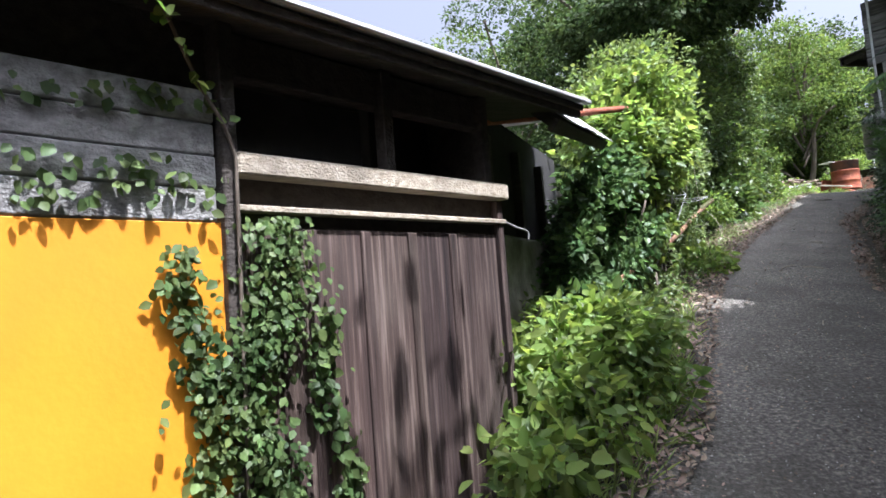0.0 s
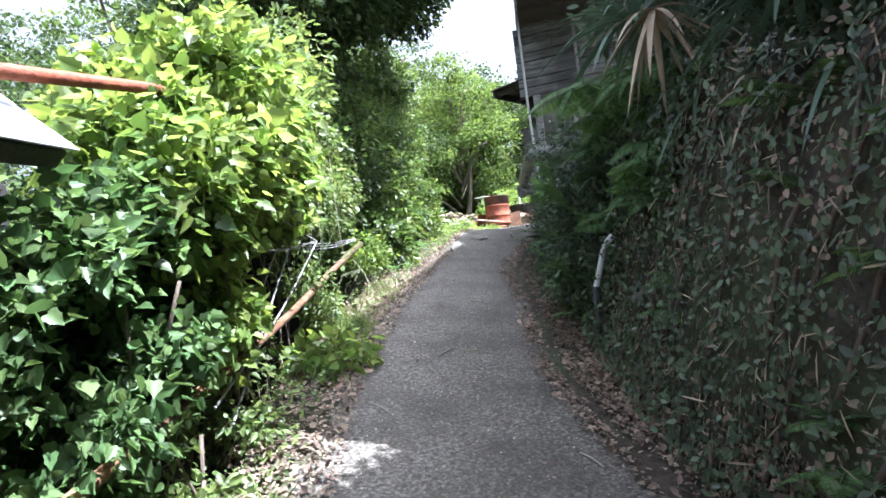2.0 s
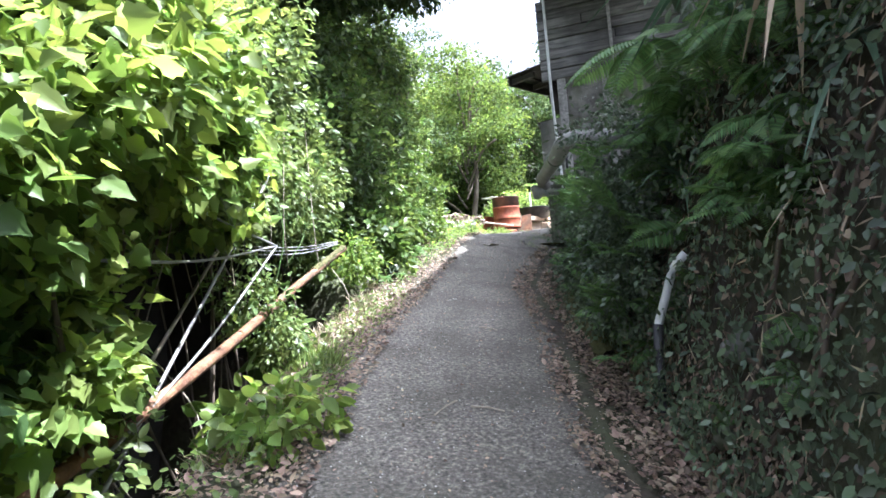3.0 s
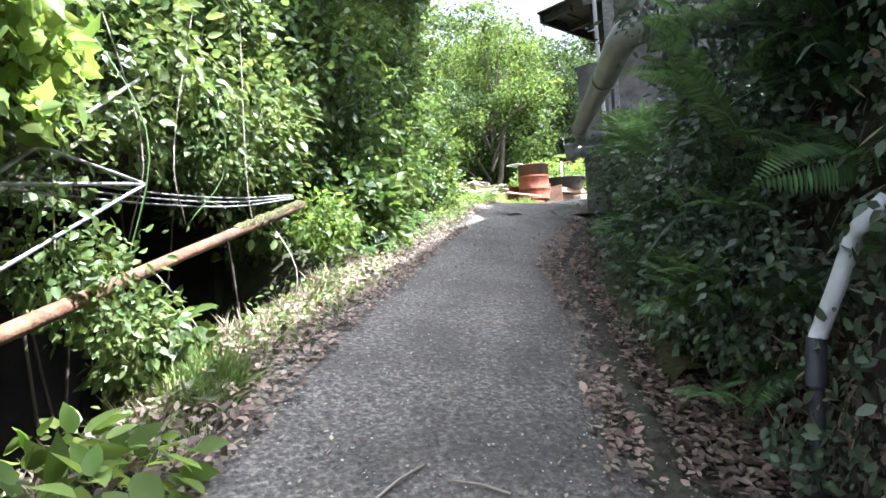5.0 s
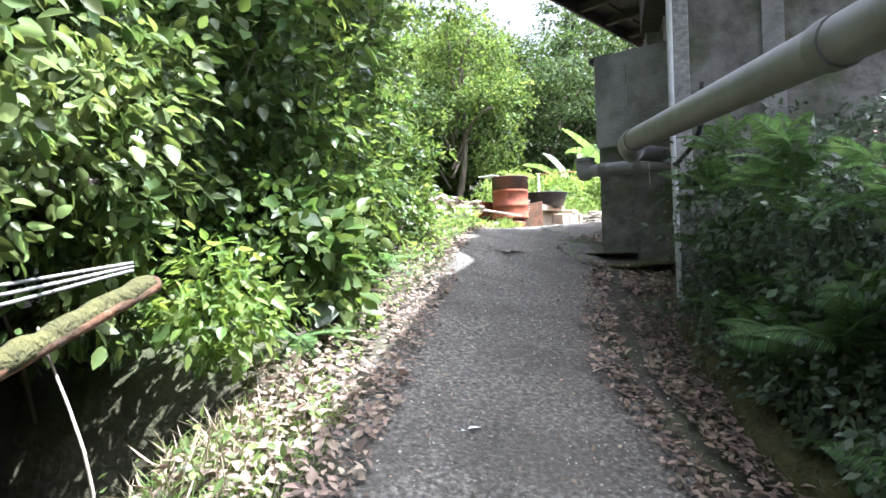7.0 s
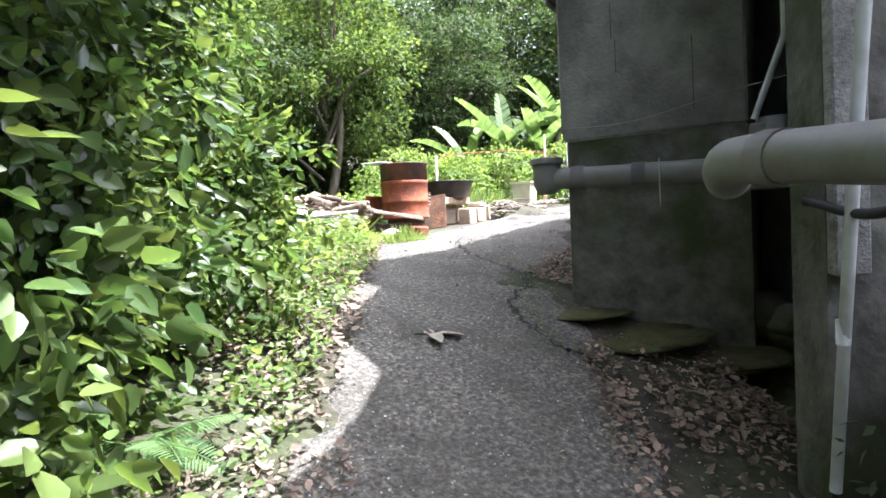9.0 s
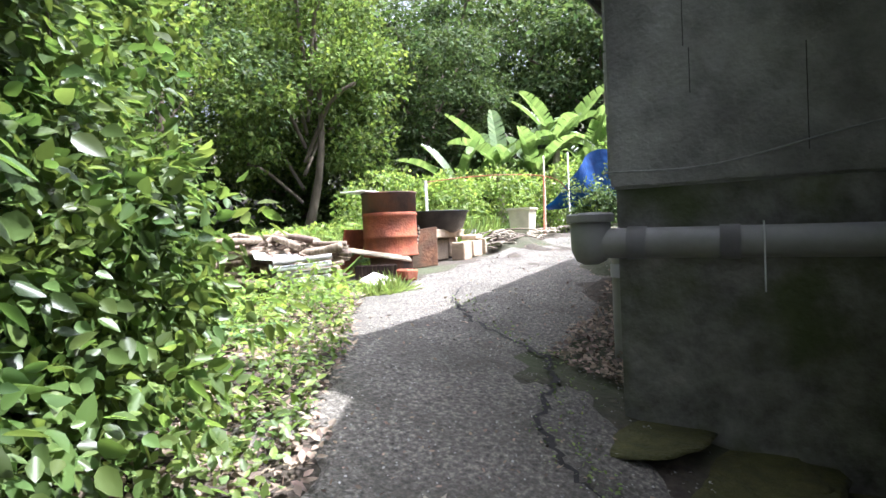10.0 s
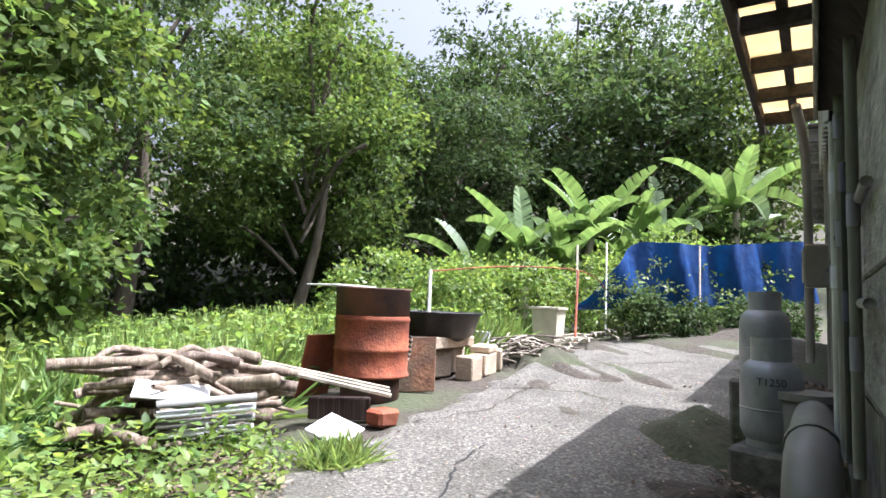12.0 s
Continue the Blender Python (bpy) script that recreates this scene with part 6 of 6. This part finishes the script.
for k in range(70):
    x, y = 12.25 + rng.normal() * 0.28, 14.95 + rng.normal() * 0.14
    a, L = rng.uniform(-0.7, 1.0), rng.uniform(0.15, 0.4)
    z = float(grade(x, y)) + 0.02 + 0.22 * rng.random() * math.exp(-((x - 12.25) / 0.3) ** 2)
    pipe("stick", [(x - L * math.cos(a), y - L * math.sin(a), z), (x, y, z + 0.03), (x + L * math.cos(a), y + L * math.sin(a), z + rng.normal() * 0.03)], 0.011, M_BARK if k % 3 else M_TWIG, "dry brown stick on a heap", "stick", 8, group="sticks of the heap")
for k in range(46):
    x, y = 14.3 + rng.normal() * 0.9, 14.95 + rng.normal() * 0.15 - 0.0
    a, L = rng.uniform(-0.5, 1.2), rng.uniform(0.12, 0.35)
    z = float(grade(x, y)) + 0.03 + 0.1 * rng.random()
    pipe("stick", [(x - L * math.cos(a), y - L * math.sin(a), z), (x, y, z + 0.03), (x + L * math.cos(a), y + L * math.sin(a), z + 0.02)], 0.012, M_TWIG, "pale dry stick at the yard's edge", "stick", 8, group="sticks at the yard's edge")
pipe("stake", [(13.42, 15.05, 3.2), (13.4, 15.0, 4.27)], 0.015, M_RUST, "rusty iron stake by the bin", "stake", straight=True)
pipe("stake", [(10.85, 15.05, 3.1), (10.85, 15.05, 4.12)], 0.018, M_PVC, "grey stake behind the tub", "stake", straight=True)
pipe("stake", [(14.4, 15.2, 3.4), (14.4, 15.2, 4.75)], 0.009, M_WPIPE, "white stake before the blue tarpaulin", "stake", straight=True)
pipe("orange_hose", [(10.85, 15.05, 4.1), (11.7, 15.0, 4.2), (12.6, 14.98, 4.26), (13.4, 15.0, 4.27), (14.0, 15.1, 4.2), (14.4, 15.2, 4.05)], 0.007, M_RUST, "orange hose strung between stakes", "hose")

tarp = thing("tarpaulin", (15.8, 14.5, 3.5), "blue tarpaulin strung as a low fence", "tarpaulin")
n, m = 40, 8
s, h = np.meshgrid(np.linspace(0, 1, n), np.linspace(0, 1, m), indexing="ij")
tx, ty = 14.1 + 3.9 * s, 15.45 - 2.0 * s
wavy = 0.08 * np.sin(s * 25 + h * 2) + 0.05 * np.sin(s * 57 + 3 * h)
tv = np.stack([tx + wavy * 0.5, ty + wavy * 0.87, 3.75 + 0.25 * s + h * (0.98 + 0.03 * np.sin(s * 9)) * step(-0.05, 0.25, s)], -1).reshape(-1, 3)
i, j = np.meshgrid(np.arange(n - 1), np.arange(m - 1), indexing="ij")
tf = np.stack([i * m + j, (i + 1) * m + j, (i + 1) * m + j + 1, i * m + j + 1], -1).reshape(-1, 4)
into(part_np("sheet", tv, tf, M_BLUE, None, "", True), tarp)
for k in range(3):
    q = (14.1 + 1.8 * k, 15.5 - 1.0 * k)
    v, f = tube_np([(q[0], q[1], 3.0), (q[0], q[1], 4.7 + 0.1 * k)], 0.014)
    into(part_np("post", v, f, M_TWIG), tarp)

# ---- bits on the lane ----
bent = thing("standpipe", (4.47, 5.62, 1.4), "bent white plastic pipe with a black joint at the bank's foot", "pipe")
v, f = tube_np(bend([(4.46, 5.66, 1.8), (4.47, 5.6, 1.95), (4.49, 5.55, 2.09), (4.53, 5.5, 2.16)], 12), 0.022, 12)
into(part_np("white_run", v, f, M_WPIPE, None, "", True), bent)
v, f = tube_np([(4.46, 5.67, 1.68), (4.46, 5.66, 1.81)], 0.026, 12)
into(part_np("black_joint", v, f, M_BLACK, None, "black rubber joint", True), bent)
v, f = tube_np([(4.46, 5.68, 1.35), (4.46, 5.67, 1.69)], 0.02, 12)
into(part_np("lower_run", v, f, M_BLACK, None, "", True), bent)


def fallen(x, y, size, mat, label, n=1):
    t = thing("fallen_leaf", (x, y, float(grade(x, y)) + 0.022), label, "leaf")
    a = np.arange(n) * 1.7 + rng.uniform(0, 1, n)
    v, f = leaf_arrays(np.zeros((n, 3)) + rng.normal(size=(n, 3)) * 0.004, np.stack([np.cos(a), np.sin(a), np.full(n, 0.1)], -1), np.tile([0.0, 0, 1], (n, 1)), size, size * 0.45, fold=0.3, droop=0.2)
    part_np("blade", v, f, mat, t)


fallen(4.66, 8.2, 0.06, M_WHITE, "pale dry leaf lying on the asphalt", 2)
fallen(6.61, 10.54, 0.16, M_TWIG, "large pale dead leaf cluster on the asphalt", 4)
fallen(2.96, 6.85, 0.1, M_STRAW, "yellow dead leaf on the verge", 1)
for k in range(10):
    x, y = (6.6, 11.15) if k < 2 else xy(rng.uniform(5, 11), rng.uniform(-1.3, 0.1))
    L, a = rng.uniform(0.1, 0.25), rng.uniform(0, 3.1)
    z = float(grade(x, y)) + 0.022
    pipe("twig", [(x, y, z), (x + L * math.cos(a) * 0.5, y + L * math.sin(a) * 0.5, float(grade(x + L * math.cos(a) * 0.5, y + L * math.sin(a) * 0.5)) + 0.03), (x + L * math.cos(a), y + L * math.sin(a), float(grade(x + L * math.cos(a), y + L * math.sin(a))) + 0.022)], 0.004, M_TWIG, "small dry twig lying on the lane", "twig", 8, group="twigs on the lane")


# ---- stones at the foot of the outhouse and on the bank ----
def boulder(at, r, mat, label, squash=0.7):
    bm = bmesh.new()
    bmesh.ops.create_icosphere(bm, subdivisions=3, radius=r)
    o = Vector(rng.normal(size=3) * 10)
    for vert in bm.verts:
        n = noise.noise(vert.co / r * 1.1 + o) * 0.35 + noise.noise(vert.co / r * 3 + o) * 0.1
        vert.co = Vector((vert.co.x, vert.co.y, vert.co.z * squash)) * (1 + n)
    ob = part("boulder", bm, mat, None, "", True)
    ob.matrix_world = pose(*at, 0, 0, rng.uniform(0, 360))
    return tagged(ob, label, "stone", "stones below the house")


for k in range(12):
    p = W1 @ Vector((rng.uniform(1.05, 2.0), rng.uniform(-0.05, 0.25), 0))
    boulder((p.x, p.y, rng.uniform(2.2, 2.75)), rng.uniform(0.1, 0.18), M_STONE, "dark damp boulder under the outhouse")
for k in range(6):
    p = W1 @ Vector((rng.uniform(0.0, 0.9), rng.uniform(-0.3, -0.05), 0))
    boulder((p.x, p.y, float(grade(p.x, p.y)) - 0.012), rng.uniform(0.2, 0.34), M_MOSS, "mossy mound at the outhouse's foot", 0.08)
for k in range(16):
    u, e = rng.uniform(2.8, 10.8), rng.uniform(0.02, 0.22)
    q = on_bank(u, e)
    boulder((q[0], q[1], q[2] - 0.05), rng.uniform(0.07, 0.15), M_STONE, "dark stone showing in the bank", 0.8)
for k in range(12):
    u = rng.uniform(3.0, 8.5)
    e0 = rng.uniform(0.35, 0.55)
    pts = [on_bank(u + 0.12 * j + rng.normal() * 0.05, e0 - 0.1 * j + rng.normal() * 0.02) for j in range(5)]
    pipe("root", [(a - 0.03, b + 0.02, c + 0.02) for a, b, c in pts], 0.012, M_BARK, "bare brown root on the bank", "root", 14, group="roots on the bank")


v, f = clump_leaves([((14.5, 15.05, 4.0), (0.35, 0.2, 0.35)), ((15.2, 14.75, 4.2), (0.4, 0.2, 0.4)), ((16.2, 14.2, 3.9), (0.5, 0.2, 0.2)), ((15.0, 15.0, 3.6), (0.9, 0.2, 0.25)), ((16.6, 14.0, 3.6), (0.7, 0.25, 0.3))], 130, 14, 0.12, 0.06)
tc = thing("tarpaulin_creeper", (15.2, 14.9, 3.4), "leafy creeper growing before the blue tarpaulin", "creeper")
into(part_np("leaves", v, f, M_BUSH), tc)
for cx, cy in ((14.6, 14.75), (15.4, 14.35), (16.2, 13.95), (17.0, 13.55)):
    z = float(rough_land(cx, cy))
    shrub("low_bush", [((cx, cy, z + 0.25), (0.45, 0.3, 0.35))], 60, 26, 0.14, 0.06, M_TREE, "low dark bush at the tarpaulin's foot", group="bushes before the tarpaulin", shape=OVAL)
